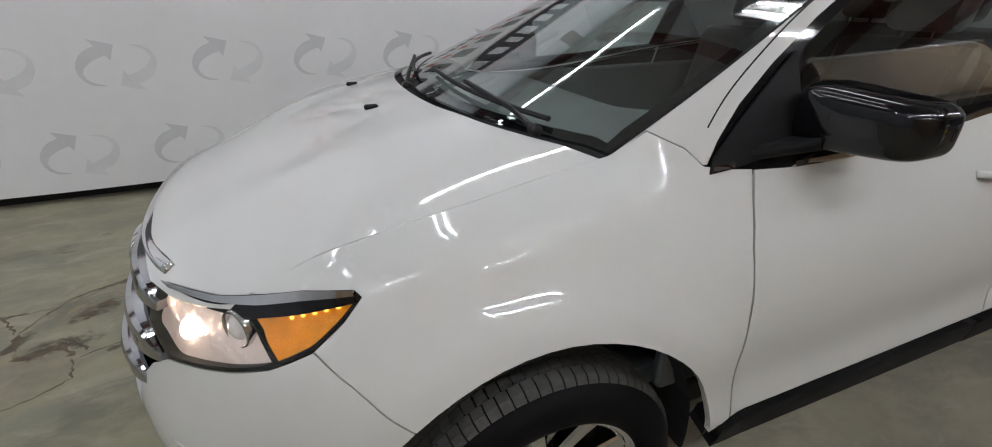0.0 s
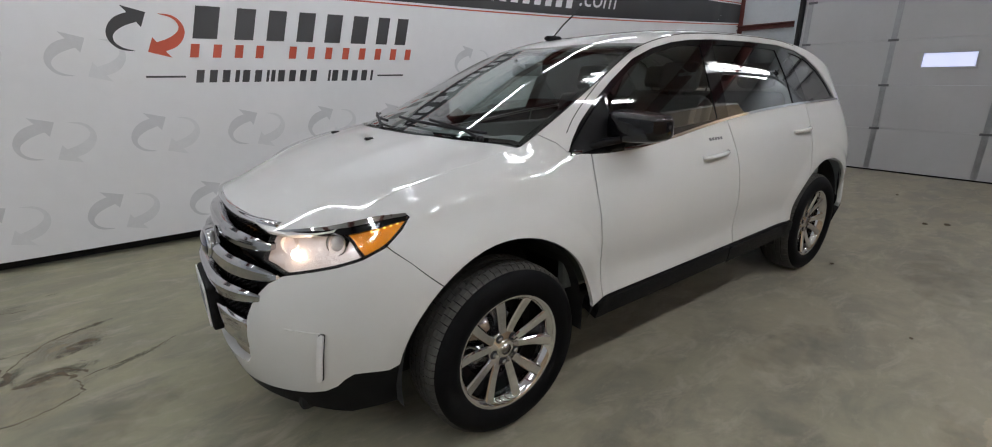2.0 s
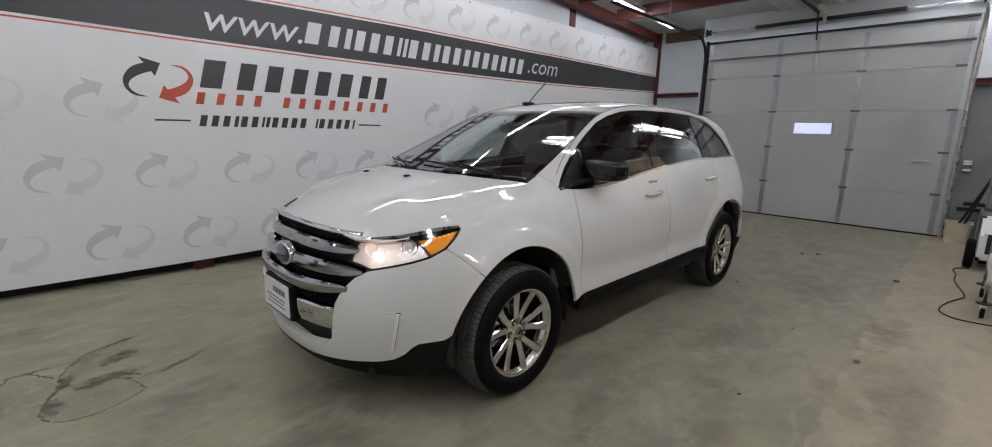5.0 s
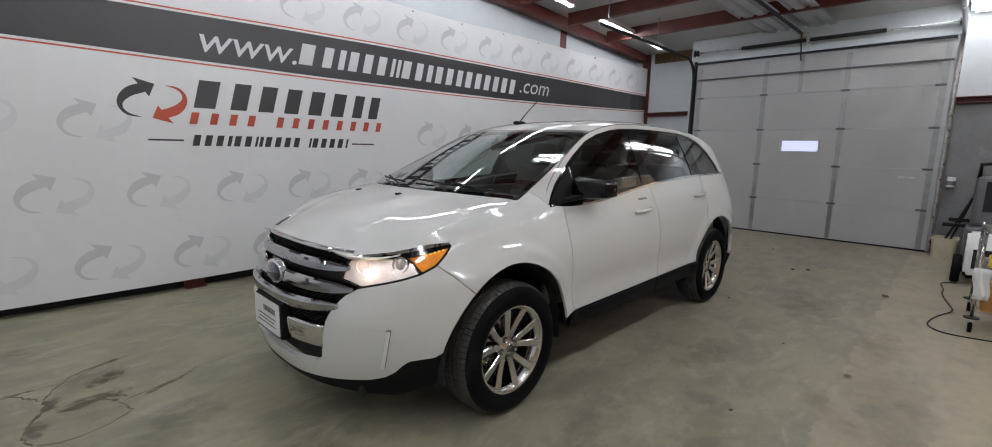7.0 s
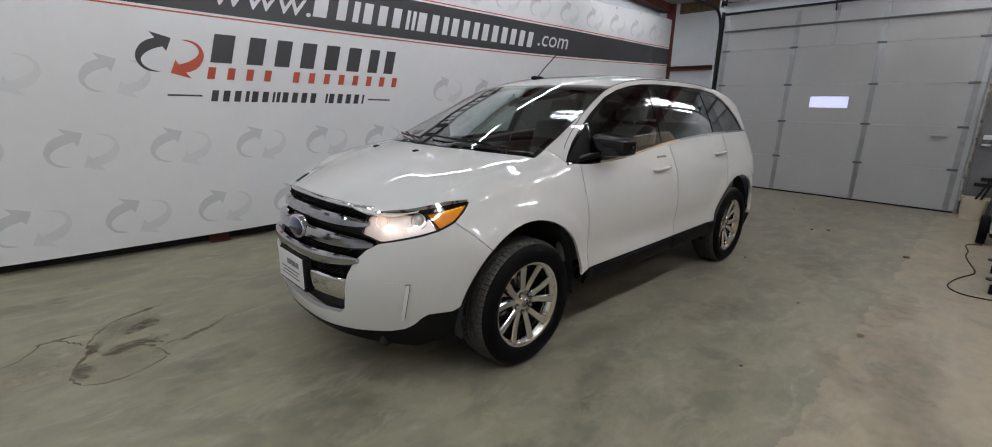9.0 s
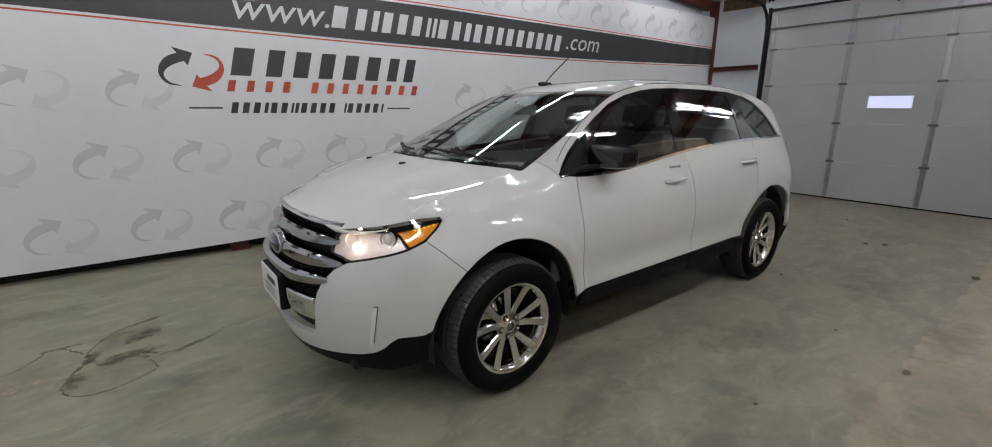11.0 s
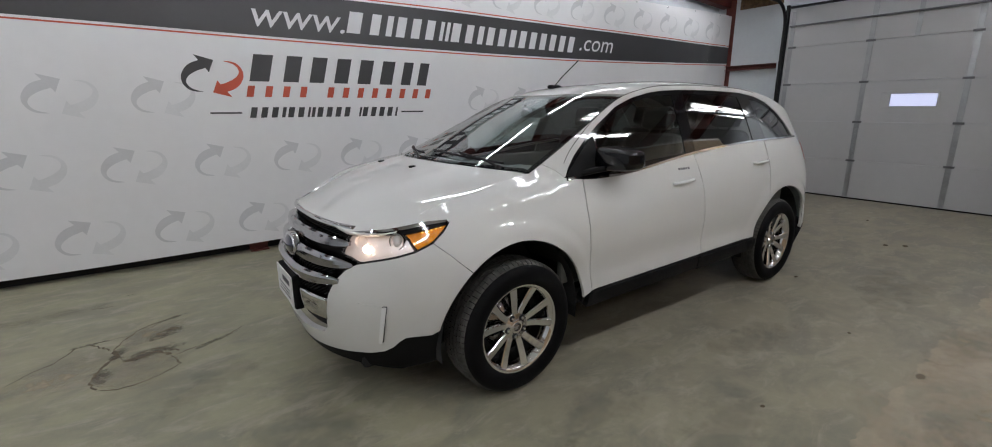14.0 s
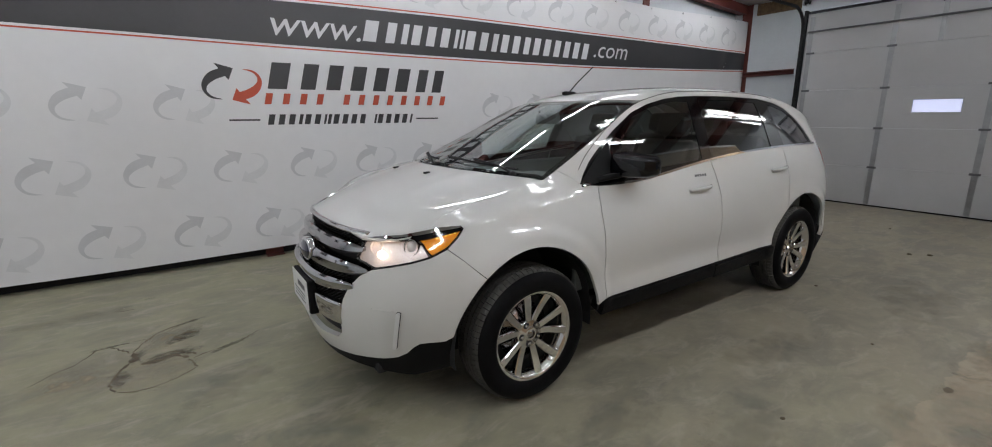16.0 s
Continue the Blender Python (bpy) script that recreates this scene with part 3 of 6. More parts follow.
def arrow_pair(cx, cz, r, left, right, label_l, label_r, lift=0.0015, step=0.05):
    panel("printed_arrow", cloth, swoosh(cx, cz, r), left, banner, label_l, step=step, lift=lift)
    panel("printed_arrow", cloth, swoosh(cx + 1.17 * r, cz + 0.1 * r, r, math.pi), right, banner, label_r, step=step, lift=lift)


arrow_pair(-0.965, 1.80, 0.165, PRINTDARK, PRINTRED, "charcoal curved arrow", "red curved arrow")
# pale repeats of the arrows over the whole sheet
for j, z in enumerate((0.36, 0.98, 1.60, 2.92)):
    for i in range(-7, 13):
        x = 0.72 * i + (0.06 if j % 2 == 0 else -0.25)
        if z == 1.60 and -1.25 < x < 1.8:
            continue
        if z > 2.9 and x < 0.3:
            continue
        if BX0 + 0.3 < x < BX1 - 0.5:
            arrow_pair(x, z, 0.155, PRINTGREY, PRINTPALE, "pale grey curved arrow", "faint grey curved arrow", 0.001, 0.06)


def bars(x0, x1, z0, z1, weights, material, label, lean=0.2, gap=0.22, lift=0.0018):
    """A row of plain upright bars in the place of lettering that is not to be read; 0 in weights is a space."""
    total = sum(w if w else 0.7 for w in weights)
    x = x0
    for w in weights:
        step = (x1 - x0) * (w if w else 0.7) / total
        if w:
            a, b = x, x + step * (1 - gap)
            h = z1 - z0
            panel("printed_bar", cloth, [(a, z0), (b, z0), (b + lean * h, z1), (a + lean * h, z1)], material, banner, label, step=0.2, lift=lift)
        x += step


bars(-0.555, 1.52, 1.772, 2.035, (1.2, 1, 1, 1, 1, 1, 0.8, 0.8), PRINTDARK, "bold charcoal bar", 0.25, 0.42)
bars(-0.60, 1.58, 1.618, 1.728, (1, 1, 1, 1, 0, 1, 1, 1, 1, 1, 1, 1, 1), PRINTRED, "red bar", 0.25, 0.62)
bars(-0.59, 1.04, 1.41, 1.515, (1, 1, 1, 0.6, 1, 1, 0.4, 0.6, 1, 1, 1, 1, 0, 0.4, 1, 1, 1, 1, 0.4), PRINTDARK, "charcoal bar", 0.25, 0.42)
for a, b in ((-0.937, -0.656), (1.088, 1.385)):
    panel("printed_dash", cloth, [(a, 1.452), (b, 1.452), (b, 1.468), (a, 1.468)], PRINTDARK, banner, "charcoal dash", step=0.1, lift=0.0018)
bars(0.48, 4.05, 2.315, 2.54, (1.25, 0.9, 0.6, 0.9, 0.9, 0.9, 0.4, 0.4, 1, 0.9, 0.7, 0.9, 0.9, 0.8, 0.9, 0.9, 0.9, 0.9, 0.9, 0.9), PRINTWHITE, "white bar", 0.25, 0.42)


def lettering(text, x0, z0, width, height, material, lean=0.25):
    """Raised flat lettering on the banner, in the built-in font."""
    cu = bpy.data.curves.new("lettering", "FONT")
    cu.body = text
    cu.shear = lean
    cu.resolution_u = 3
    tmp = bpy.data.objects.new("lettering", cu)
    me = bpy.data.meshes.new_from_object(tmp)
    co = np.array([v.co[:] for v in me.vertices])
    lo, hi = co.min(0), co.max(0)
    for v in me.vertices:
        u, z = x0 + (v.co.x - lo[0]) / (hi[0] - lo[0]) * width, z0 + (v.co.y - lo[1]) / (hi[1] - lo[1]) * height
        v.co = (u, float(cloth(u, z)[1]) - 0.003, z)
    bpy.data.objects.remove(tmp)
    return put_mesh("lettering", me, material, banner, "white lettering")


lettering("www.", -0.46, 2.30, 0.92, 0.165, PRINTWHITE)
lettering(".com", 4.12, 2.355, 0.75, 0.165, PRINTWHITE)
for x in np.arange(-4.8, 8.3, 0.85):
    r = part("eyelet", lathe([(0.006, -0.004), (0.016, -0.004), (0.016, 0.002), (0.006, 0.002), (0.006, -0.004)], 12, center=(x, BAN_Y - 0.006, ban_top(x) - 0.03)), GALV, banner, "small metal eyelet", True)
# skirting rail behind the banner's foot
tagged(part("baseboard", box(-7.8, 2.93, 0.0, 8.16, 3.0, 0.075, 0.004), BLACKSTEEL), "dark base channel along the wall foot", "baseboard", kind="structure")
for x in (-0.65, 2.3, 5.4):
    c_beam("base_clip", (x - 0.09, 2.90, 0.004), (x + 0.09, 2.90, 0.004), 0.09, 0.09, REDSTEEL, "red steel clip at the wall foot", "bracket", web=0.008)

# ---- the sectional door ----
DY0, DY1, DTOP = -2.25, 1.46, 3.13
gdoor = thing("door_1", "closed grey-white sectional overhead garage door with a small window", "garage door", "structure")
zs_ = [0.02, 0.63, 1.25, 1.87, 2.49, DTOP]
for i, (a, b) in enumerate(zip(zs_, zs_[1:])):
    x0, x1 = DOOR_X, DOOR_X + 0.05
    if i == 2:
        bm = bmesh.new()
        for y0, y1, z0, z1 in ((DY0, -0.70, a, b), (-0.15, DY1, a, b), (-0.70, -0.15, a, 1.495), (-0.70, -0.15, 1.675, b)):
            box(x0, y0, z0 + (0.0012 if z0 == a else 0), x1, y1, z1 - (0.0012 if z1 == b else 0), bm=bm)
    else:
        bm = box(x0, DY0, a + 0.0012, x1, DY1, b - 0.0012, 0.0025)
    part("door_section", bm, DOORMETAL, gdoor)
pane = part("window_pane", box(DOOR_X + 0.015, -0.70, 1.495, DOOR_X + 0.03, -0.15, 1.675), DAYPANE, gdoor, "small frosted pane lit by daylight")
bm = bmesh.new()
for y0, y1, z0, z1 in ((-0.725, -0.70, 1.47, 1.70), (-0.15, -0.035, 1.47, 1.70), (-0.70, -0.15, 1.47, 1.495), (-0.70, -0.15, 1.675, 1.70)):
    box(DOOR_X - 0.012, y0, z0, DOOR_X + 0.01, y1, z1, 0.003, bm=bm)
part("window_frame", bm, DOORMETAL, gdoor)
for y in (0.225, -0.985, DY0 + 0.09, DY1 - 0.07):
    part("stile", box(DOOR_X - 0.004, y - 0.035, 0.03, DOOR_X + 0.001, y + 0.035, DTOP - 0.05), STILE, gdoor, "galvanised upright stiffener")
part("stile", box(DOOR_X - 0.004, -0.36, 2.5, DOOR_X + 0.001, -0.30, DTOP - 0.02), STILE, gdoor, "short galvanised upright stiffener")
for y in (0.225, -0.985, DY0 + 0.12, DY1 - 0.1):
    for z in zs_[1:5]:
        part("hinge", box(DOOR_X - 0.022, y - 0.062, z - 0.016, DOOR_X - 0.004, y + 0.062, z + 0.016, 0.004), HINGE, gdoor, "dull steel hinge")
part("strut", box(DOOR_X - 0.05, DY0 + 0.02, 2.83, DOOR_X - 0.003, DY1 - 0.03, 2.852, 0.003), HINGE, gdoor, "thin dull steel cross strut")
part("strut", box(DOOR_X - 0.07, DY0 + 0.02, 3.13, DOOR_X - 0.003, DY1 - 0.01, 3.165, 0.005), BLACKSTEEL, gdoor, "black top rail")
part("bottom_seal", box(DOOR_X - 0.01, DY0, 0.0, DOOR_X + 0.055, DY1, 0.021, 0.004), RUBBER, gdoor, "black rubber bottom seal")
part("handle", box(DOOR_X - 0.03, -2.0, 1.10, DOOR_X, -1.80, 1.13, 0.004), GALV, gdoor)

shaft = thing("torsion_shaft", "black torsion spring on a steel shaft above the door", "door spring")
part("shaft", tube([(DOOR_X - 0.09, DY1 + 0.05, 3.34), (DOOR_X - 0.09, DY0 - 0.05, 3.345)], 0.0127), GALV, shaft, "", True)
bm = tube([(DOOR_X - 0.09, 0.65, 3.34), (DOOR_X - 0.09, -1.42, 3.345)], 0.032, n=12)
part("spring", bm, BLACKSTEEL, shaft, "thick black coil spring", True)
part("centre_bearing", box(DOOR_X - 0.13, -0.42, 3.27, DOOR_X + 0.0, -0.37, 3.42, 0.004), GALV, shaft, "galvanised bearing bracket")
for y in (DY1 + 0.01, DY0 - 0.01):
    part("cable_drum", lathe([(0.0127, -0.03), (0.06, -0.03), (0.045, -0.02), (0.045, 0.02), (0.06, 0.03), (0.0127, 0.03)], 20, center=(DOOR_X - 0.09, y, 3.34)), BLACKSTEEL, shaft, "black cable drum", True)
    part("end_bearing", box(DOOR_X - 0.14, y - 0.004 + (0.05 if y > 0 else -0.05), 3.27, DOOR_X, y + 0.004 + (0.05 if y > 0 else -0.05), 3.42, 0.002), GALV, shaft)


def door_track(y, color, label):
    t = thing("door_track", label, "door track")
    pts = [(DOOR_X - 0.05, y, 0.02), (DOOR_X - 0.05, y, 2.85)]
    for k in range(1, 9):
        a = k / 8 * math.pi / 2
        pts.append((DOOR_X - 0.05 - 0.38 * (1 - math.cos(a)), y, 2.85 + 0.38 * math.sin(a)))
    pts.append((4.4, y, 3.27))
    part("rail", tube(pts, 0.026, n=8), color, t)
    part("jamb_angle", box(DOOR_X - 0.02, y - 0.02, 0.02, DOOR_X + 0.055, y + 0.02, 3.2, 0.003), color, t)
    for x in (4.6, 6.2):
        part("hanger", box(x - 0.015, y - 0.004, 3.28, x + 0.015, y + 0.004, roof_z(x) - 0.002), GALV, t, "galvanised hanger strap")


door_track(DY1 + 0.05, BLACKSTEEL, "black steel overhead door track curving to the roof")
door_track(DY0 - 0.04, GALV, "galvanised overhead door track curving to the roof")
op = thing("door_opener_rail", "black door opener rail hung below the roof", "door opener")
part("rail", box(3.4, -0.33, 3.42, DOOR_X - 0.16, -0.29, 3.455, 0.004), BLACKSTEEL, op)
part("arm", tube([(DOOR_X - 0.2, -0.31, 3.42), (DOOR_X - 0.06, -0.31, 3.02)], 0.012), BLACKSTEEL, op)
part("wall_bracket", box(DOOR_X - 0.17, -0.38, 3.40, DOOR_X + 0.055, -0.24, 3.47, 0.004), CREAM, op, "pale bracket")

# corrugated sheet hung under the roof
def corrugated(name, x0, x1, y0, y1, z, label):
    bm = bmesh.new()
    prof, y = [], y0
    while y < y1 - 1e-6:
        for dy, dz in ((0, 0), (0.11, 0), (0.135, 0.03), (0.165, 0.03)):
            if y + dy <= y1:
                prof.append((y + dy, z + dz))
        y += 0.19
    rows = [[bm.verts.new((x, a, b + t)) for t in (0, 0.003) for a, b in prof] for x in (x0, x1)]
    n = len(prof)
    for i in range(n - 1):
        bm.faces.new((rows[0][i], rows[0][i + 1], rows[1][i + 1], rows[1][i]))
        bm.faces.new((rows[0][n + i], rows[1][n + i], rows[1][n + i + 1], rows[0][n + i + 1]))
    return tagged(part(name, bm, ZINC), label, "metal sheet")


corrugated("ribbed_sheet", 3.6, 7.72, -0.28, 0.30, 3.53, "dull zinc ribbed sheet fixed under the roof")
corrugated("ribbed_sheet", 3.6, 7.72, -0.78, -0.36, 3.53, "dull zinc ribbed sheet fixed under the roof")
tagged(part("wall_liner", box(DOOR_X + 0.03, -6.8, 0, DOOR_X + 0.058, -2.3, 2.19, 0.002), GREYBOARD), "scuffed grey wall lining board", "wall panel", kind="structure")
tagged(part("insulation_patch", box(8.38, 1.63, 3.36, 8.419, 2.65, 3.57, 0.004), OSB), "bare brown strand board patch under the roof", "board", kind="structure")


# ---- the car: its form as a few curves; nose to -x, origin under the front axle ----
CAR = thing("car", "white family SUV with chrome grille and wheels, lamps lit", "car")
NOSE_X, NOSE_A, HALF, NOSE_N = 0.10, 1.06, 0.94, 2.6
TAIL_X, TAIL_A, TAIL_N = 2.90, 0.83, 2.8
th = np.linspace(0, math.pi / 2, 1200)
fx, fy = NOSE_X - NOSE_A * np.cos(th) ** (2 / NOSE_N), HALF * np.sin(th) ** (2 / NOSE_N)
sx = np.linspace(NOSE_X, TAIL_X, 80)[1:-1]
rx, ry = TAIL_X + TAIL_A * np.sin(th) ** (2 / TAIL_N), HALF * np.cos(th) ** (2 / TAIL_N)
PX, PY = np.concatenate([fx, sx, rx]), np.concatenate([fy, np.full(len(sx), HALF), ry])
arc = np.concatenate([[0], np.cumsum(np.hypot(np.diff(PX), np.diff(PY)))])
PU = arc - arc[len(fx) - 1] + NOSE_X
UC, UE = PU[0], PU[-1]
# evenly spaced and smoothed, so that the sheet metal carries clean reflections
uu = np.linspace(UC, UE, 4000)
PX, PY = np.interp(uu, PU, PX), np.interp(uu, PU, PY)
tang = np.stack([np.gradient(PX), np.gradient(PY)], 1)
ker = np.hanning(221) / np.hanning(221).sum()
ang = np.unwrap(np.arctan2(tang[:, 1], tang[:, 0]))
ang[0], ang[-1] = math.pi / 2, -math.pi / 2
ang = np.convolve(np.pad(ang, 110, "reflect", reflect_type="odd"), ker, "valid")
Z_KNOTS = (0.2, 0.3, 0.45, 0.57, 0.7, 0.85, 0.95, 1.05, 1.16, 1.24)
SIDE = [spline(Z_KNOTS, v) for v in (
    (0.07, 0.04, 0.015, 0.005, 0.0, 0.03, 0.085, 0.135, 0.19, 0.25),
    (0.07, 0.045, 0.008, 0.013, 0.002, 0.012, 0.045, 0.10, 0.172, 0.24),
    (0.07, 0.045, 0.004, 0.017, 0.004, 0.005, 0.020, 0.055, 0.108, 0.15),
    (0.07, 0.04, 0.008, 0.012, 0.002, 0.005, 0.020, 0.05, 0.092, 0.13))]
SIDE_X = (-0.3, 0.4, 1.4, 3.0)
SIDE_W = [spline(SIDE_X, [float(i == j) for j in range(4)]) for i in range(4)]
FRONT = spline((0.2, 0.3, 0.45, 0.63, 0.72, 0.82, 0.91, 0.97, 1.05), (0.10, 0.062, 0.034, 0.036, 0.060, 0.096, 0.133, 0.165, 0.22))
BELT = spline((0.1, 0.4, 1.4, 3.1), (1.17, 1.11, 1.165, 1.235))


def ease(t):
    t = np.clip(t, 0, 1)
    return t * t * (3 - 2 * t)


ARCH_F = (-0.022, 0.45, 0.481)
ARCH_R = (2.785, 0.49, 0.485)


def flare(x, z):
    """How far the sheet stands out in a soft lip round each wheel arch."""
    out = 0.0
    for cx, a, b in (ARCH_F, ARCH_R):
        e = np.sqrt(((x - cx) / a) ** 2 + ((z - 0.37) / b) ** 2)
        out = out + 0.011 * ease((1.26 - e) / 0.17)
    return out * ease((z - 0.36) / 0.12)


def side_inset(x, z):
    zb = BELT(np.clip(x, 0.1, 3.1))
    low = np.minimum(z, zb)
    xc = np.clip(x, SIDE_X[0] - 0.15, SIDE_X[-1] + 0.1)
    out = sum(f(low) * w(xc) for f, w in zip(SIDE, SIDE_W))
    up = np.maximum(z - zb, 0)
    return out + 0.45 * up * (1 + 0.15 * up) - flare(x, z)


def skin(u, z, off=0.0):
    """The upright body surface: u runs along the plan from the nose's middle down the left side to the tail; beyond the nose it is the right side."""
    u, z = np.asarray(u, float), np.asarray(z, float)
    other = u < UC
    w = np.where(other, 2 * UC - u, u)
    x, y, a = np.interp(w, uu, PX), np.interp(w, uu, PY), np.interp(w, uu, ang)
    k = ease((x + 0.86) / 0.5)
    inset = FRONT(z) * (1 - k) + side_inset(x, z) * k - off
    nx, ny = np.sin(a), -np.cos(a)
    x, y = x + nx * inset, y + ny * inset
    return x, np.where(other, y, -y), z + 0 * u


def far_skin(u, z, off=0.0):
    x, y, z = skin(-np.asarray(u, float), z, off)
    return x, -y, z


def at_x(x, z):
    lo, hi = UC, TAIL_X + 0.7
    for _ in range(40):
        m = (lo + hi) / 2
        lo, hi = (m, hi) if float(skin(m, z)[0]) < x else (lo, m)
    return lo


def at_y(y, z):
    """u at the nose for a distance y from the middle."""
    lo, hi = UC, NOSE_X
    for _ in range(40):
        m = (lo + hi) / 2
        lo, hi = (m, hi) if -float(skin(m, z)[1]) < y else (lo, m)
    return lo


def xz(points):
    return [(at_x(x, z), z) for x, z in points]


RAIL = spline((-0.12, 0.154, 0.35, 0.6, 0.85, 1.05, 1.3, 1.7, 2.4, 3.0, 3.2, 3.4), (1.03, 1.155, 1.245, 1.365, 1.485, 1.570, 1.622, 1.648, 1.638, 1.536, 1.458, 1.370))
CROWN = spline((-0.15, 0.154, 0.6, 1.05, 1.5, 2.5, 3.4), (0.15, 0.12, 0.093, 0.050, 0.042, 0.045, 0.04))
ROOF_P = hermite((0.0, 0.8, 1.4, 3.4), (2.2, 2.3, 3.4, 3.4))


RAIL_XS = np.linspace(-0.2, 3.45, 120)
RAIL_YS = np.array([-float(skin(at_x(x, float(RAIL(x))), float(RAIL(x)))[1]) for x in RAIL_XS])


def rail_y(x):
    """Half the width of the roof at the rail."""
    return np.interp(x, RAIL_XS, RAIL_YS)


def top(x, y, off=0.0):
    """Windscreen and roof, spanned between the two roof rails."""
    x, y = np.asarray(x, float), np.asarray(y, float)
    yn = np.abs(y) / rail_y(x)
    return x, y, RAIL(x) + CROWN(x) * (1 - np.minimum(yn, 1.3) ** ROOF_P(x)) + off


HOOD_Z = spline((-0.86, -0.80, -0.72, -0.6, -0.4, -0.2, 0.0, 0.16), (0.905, 0.958, 0.999, 1.053, 1.116, 1.164, 1.199, 1.222))
SEAM = spline((-0.54, -0.44, -0.3, -0.12, 0.0, 0.154), (0.960, 1.022, 1.075, 1.114, 1.136, 1.157))


def seam_y(x):
    return -float(skin(at_x(x, float(SEAM(x))), float(SEAM(x)))[1])


# the bonnet falls from its middle just as far as the fender's edge lies below it
SEAM_XS = (-0.54, -0.44, -0.33, -0.22, -0.11, 0.0, 0.08, 0.15)
HOOD_K = spline((-0.86,) + SEAM_XS, [0.14] + [(float(HOOD_Z(x)) - float(SEAM(x)) + 0.001) / (seam_y(x) / 0.73) ** 2.1 for x in SEAM_XS])


def hood(x, y, off=0.0):
    x, y = np.asarray(x, float), np.asarray(y, float)
    crease = 0.003 * np.exp(-(((np.abs(y) - 0.40 - 0.05 * x) / 0.07) ** 2))
    return x, y, HOOD_Z(x) - HOOD_K(x) * (np.abs(y) / 0.73) ** 2.1 + crease + off


def arch(cx, a, b, t0, t1, n=20):
    """Points of a wheel arch, by degrees from the rear, over the top, to the front."""
    return [(cx + a * math.cos(radians(t0 + (t1 - t0) * k / n)), 0.37 + b * math.sin(radians(t0 + (t1 - t0) * k / n))) for k in range(n + 1)]


WIN_TOP = [(3.12, 1.237), (3.03, 1.36), (2.93, 1.455), (2.80, 1.53), (2.65, 1.575), (2.43, 1.603), (2.05, 1.615), (1.67, 1.615), (1.45, 1.606), (1.3, 1.59), (1.12, 1.555), (0.945, 1.50), (0.75, 1.40), (0.6, 1.31), (0.49, 1.232), (0.42, 1.165), (0.385, 1.12)]


def both(name, loop, material, label="", **kw):
    """A panel on the left side and its mirror on the right, as children of the car."""
    a = panel(name, skin, loop, material, CAR, label, **kw)
    if "holes" in kw:
        kw["holes"] = [[(-u, v) for u, v in h] for h in kw["holes"]]
    b = panel(name, far_skin, [(-u, v) for u, v in loop][::-1], material, CAR, label, **kw)
    return a, b


belt = lambda x0, x1, n=10, dz=0.0: [(x, float(BELT(x)) + dz) for x in np.linspace(x0, x1, n)]
# dark sheet added under the panels; its colour gives the joints their shade
both("joint_shade_shell", xz([(0.44, 0.42), (2.33, 0.42), *arch(*ARCH_R, 180, 0), (3.3, 0.36), (3.45, 0.7), (3.42, 1.1)] + belt(3.10, 0.4, 14, -0.02) + [(0.2, 1.13), (0.0, 1.10), (-0.25, 1.04), (-0.42, 0.95), (-0.42, 0.80), *arch(*ARCH_F, 130, 0)]), SHELL, step=0.08, lift=-0.012)
def pts3(points):
    """(x, y, z) on the left of the nose to (u, z): the nearest u."""
    out = []
    for x, y, z in points:
        us = np.linspace(UC, 0.4, 500)
        X, Y, _ = skin(us, np.full(500, z))
        out.append((float(us[np.argmin((X - x) ** 2 + (Y + y) ** 2)]), z))
    return out


HL = pts3([(-0.795, 0.485, 0.815), (-0.775, 0.53, 0.805), (-0.732, 0.586, 0.783), (-0.66, 0.675, 0.806), (-0.60, 0.728, 0.824), (-0.53, 0.775, 0.848), (-0.45, 0.803, 0.886), (-0.392, 0.80, 0.932), (-0.358, 0.79, 0.970), (-0.366, 0.785, 0.981), (-0.46, 0.76, 0.976), (-0.54, 0.72, 0.959), (-0.62, 0.655, 0.941), (-0.70, 0.575, 0.929), (-0.755, 0.495, 0.917)])
def hood_blend(P, N):
    """Lets the fender's curve run smoothly into the bonnet's at their joint."""
    x, y, e = P[:, 0], np.abs(P[:, 1]), 3e-3
    dzx = (hood(x + e, y)[2] - hood(x - e, y)[2]) / (2 * e)
    dzy = (hood(x, y + e)[2] - hood(x, y - e)[2]) / (2 * e)
    T = np.stack([-dzx, -dzy * np.sign(P[:, 1]), np.ones(len(x))], 1)
    T /= np.linalg.norm(T, axis=1)[:, None]
    w = ease(1 - (SEAM(np.clip(x, -0.54, 0.154)) - P[:, 2]) / 0.13) * ease((0.35 - x) / 0.25)
    out = N * (1 - w[:, None]) + T * w[:, None]
    return out / np.linalg.norm(out, axis=1)[:, None]


# fenders
both("fender", xz([(x, float(SEAM(x))) for x in np.linspace(-0.54, 0.154, 14)] + [(0.25, 1.195), (0.335, 1.155), (0.375, 1.118), (0.44, 1.106), (0.502, 1.10), (0.483, 1.04), (0.460, 0.95), (0.455, 0.8), (0.462, 0.65), (0.480, 0.475), (0.42, 0.45)] + arch(*ARCH_F, 9, 129) + [(-0.394, 0.832)]) + [(u + 0.002, z) for u, z in HL[6:9]] + HL[9:12], PAINT, "pearl white front fender", step=0.028, depth=0.018, gap=0.0005, blend=hood_blend)
# doors
both("front_door", xz([(0.488, 1.04), (0.465, 0.95), (0.460, 0.8), (0.467, 0.65), (0.485, 0.475), (0.8, 0.478), (1.2, 0.482), (1.60, 0.487), (1.592, 0.7), (1.575, 0.95)] + belt(1.56, 0.508, 12)), PAINT, "pearl white front door", step=0.03, depth=0.018, gap=0.0009)
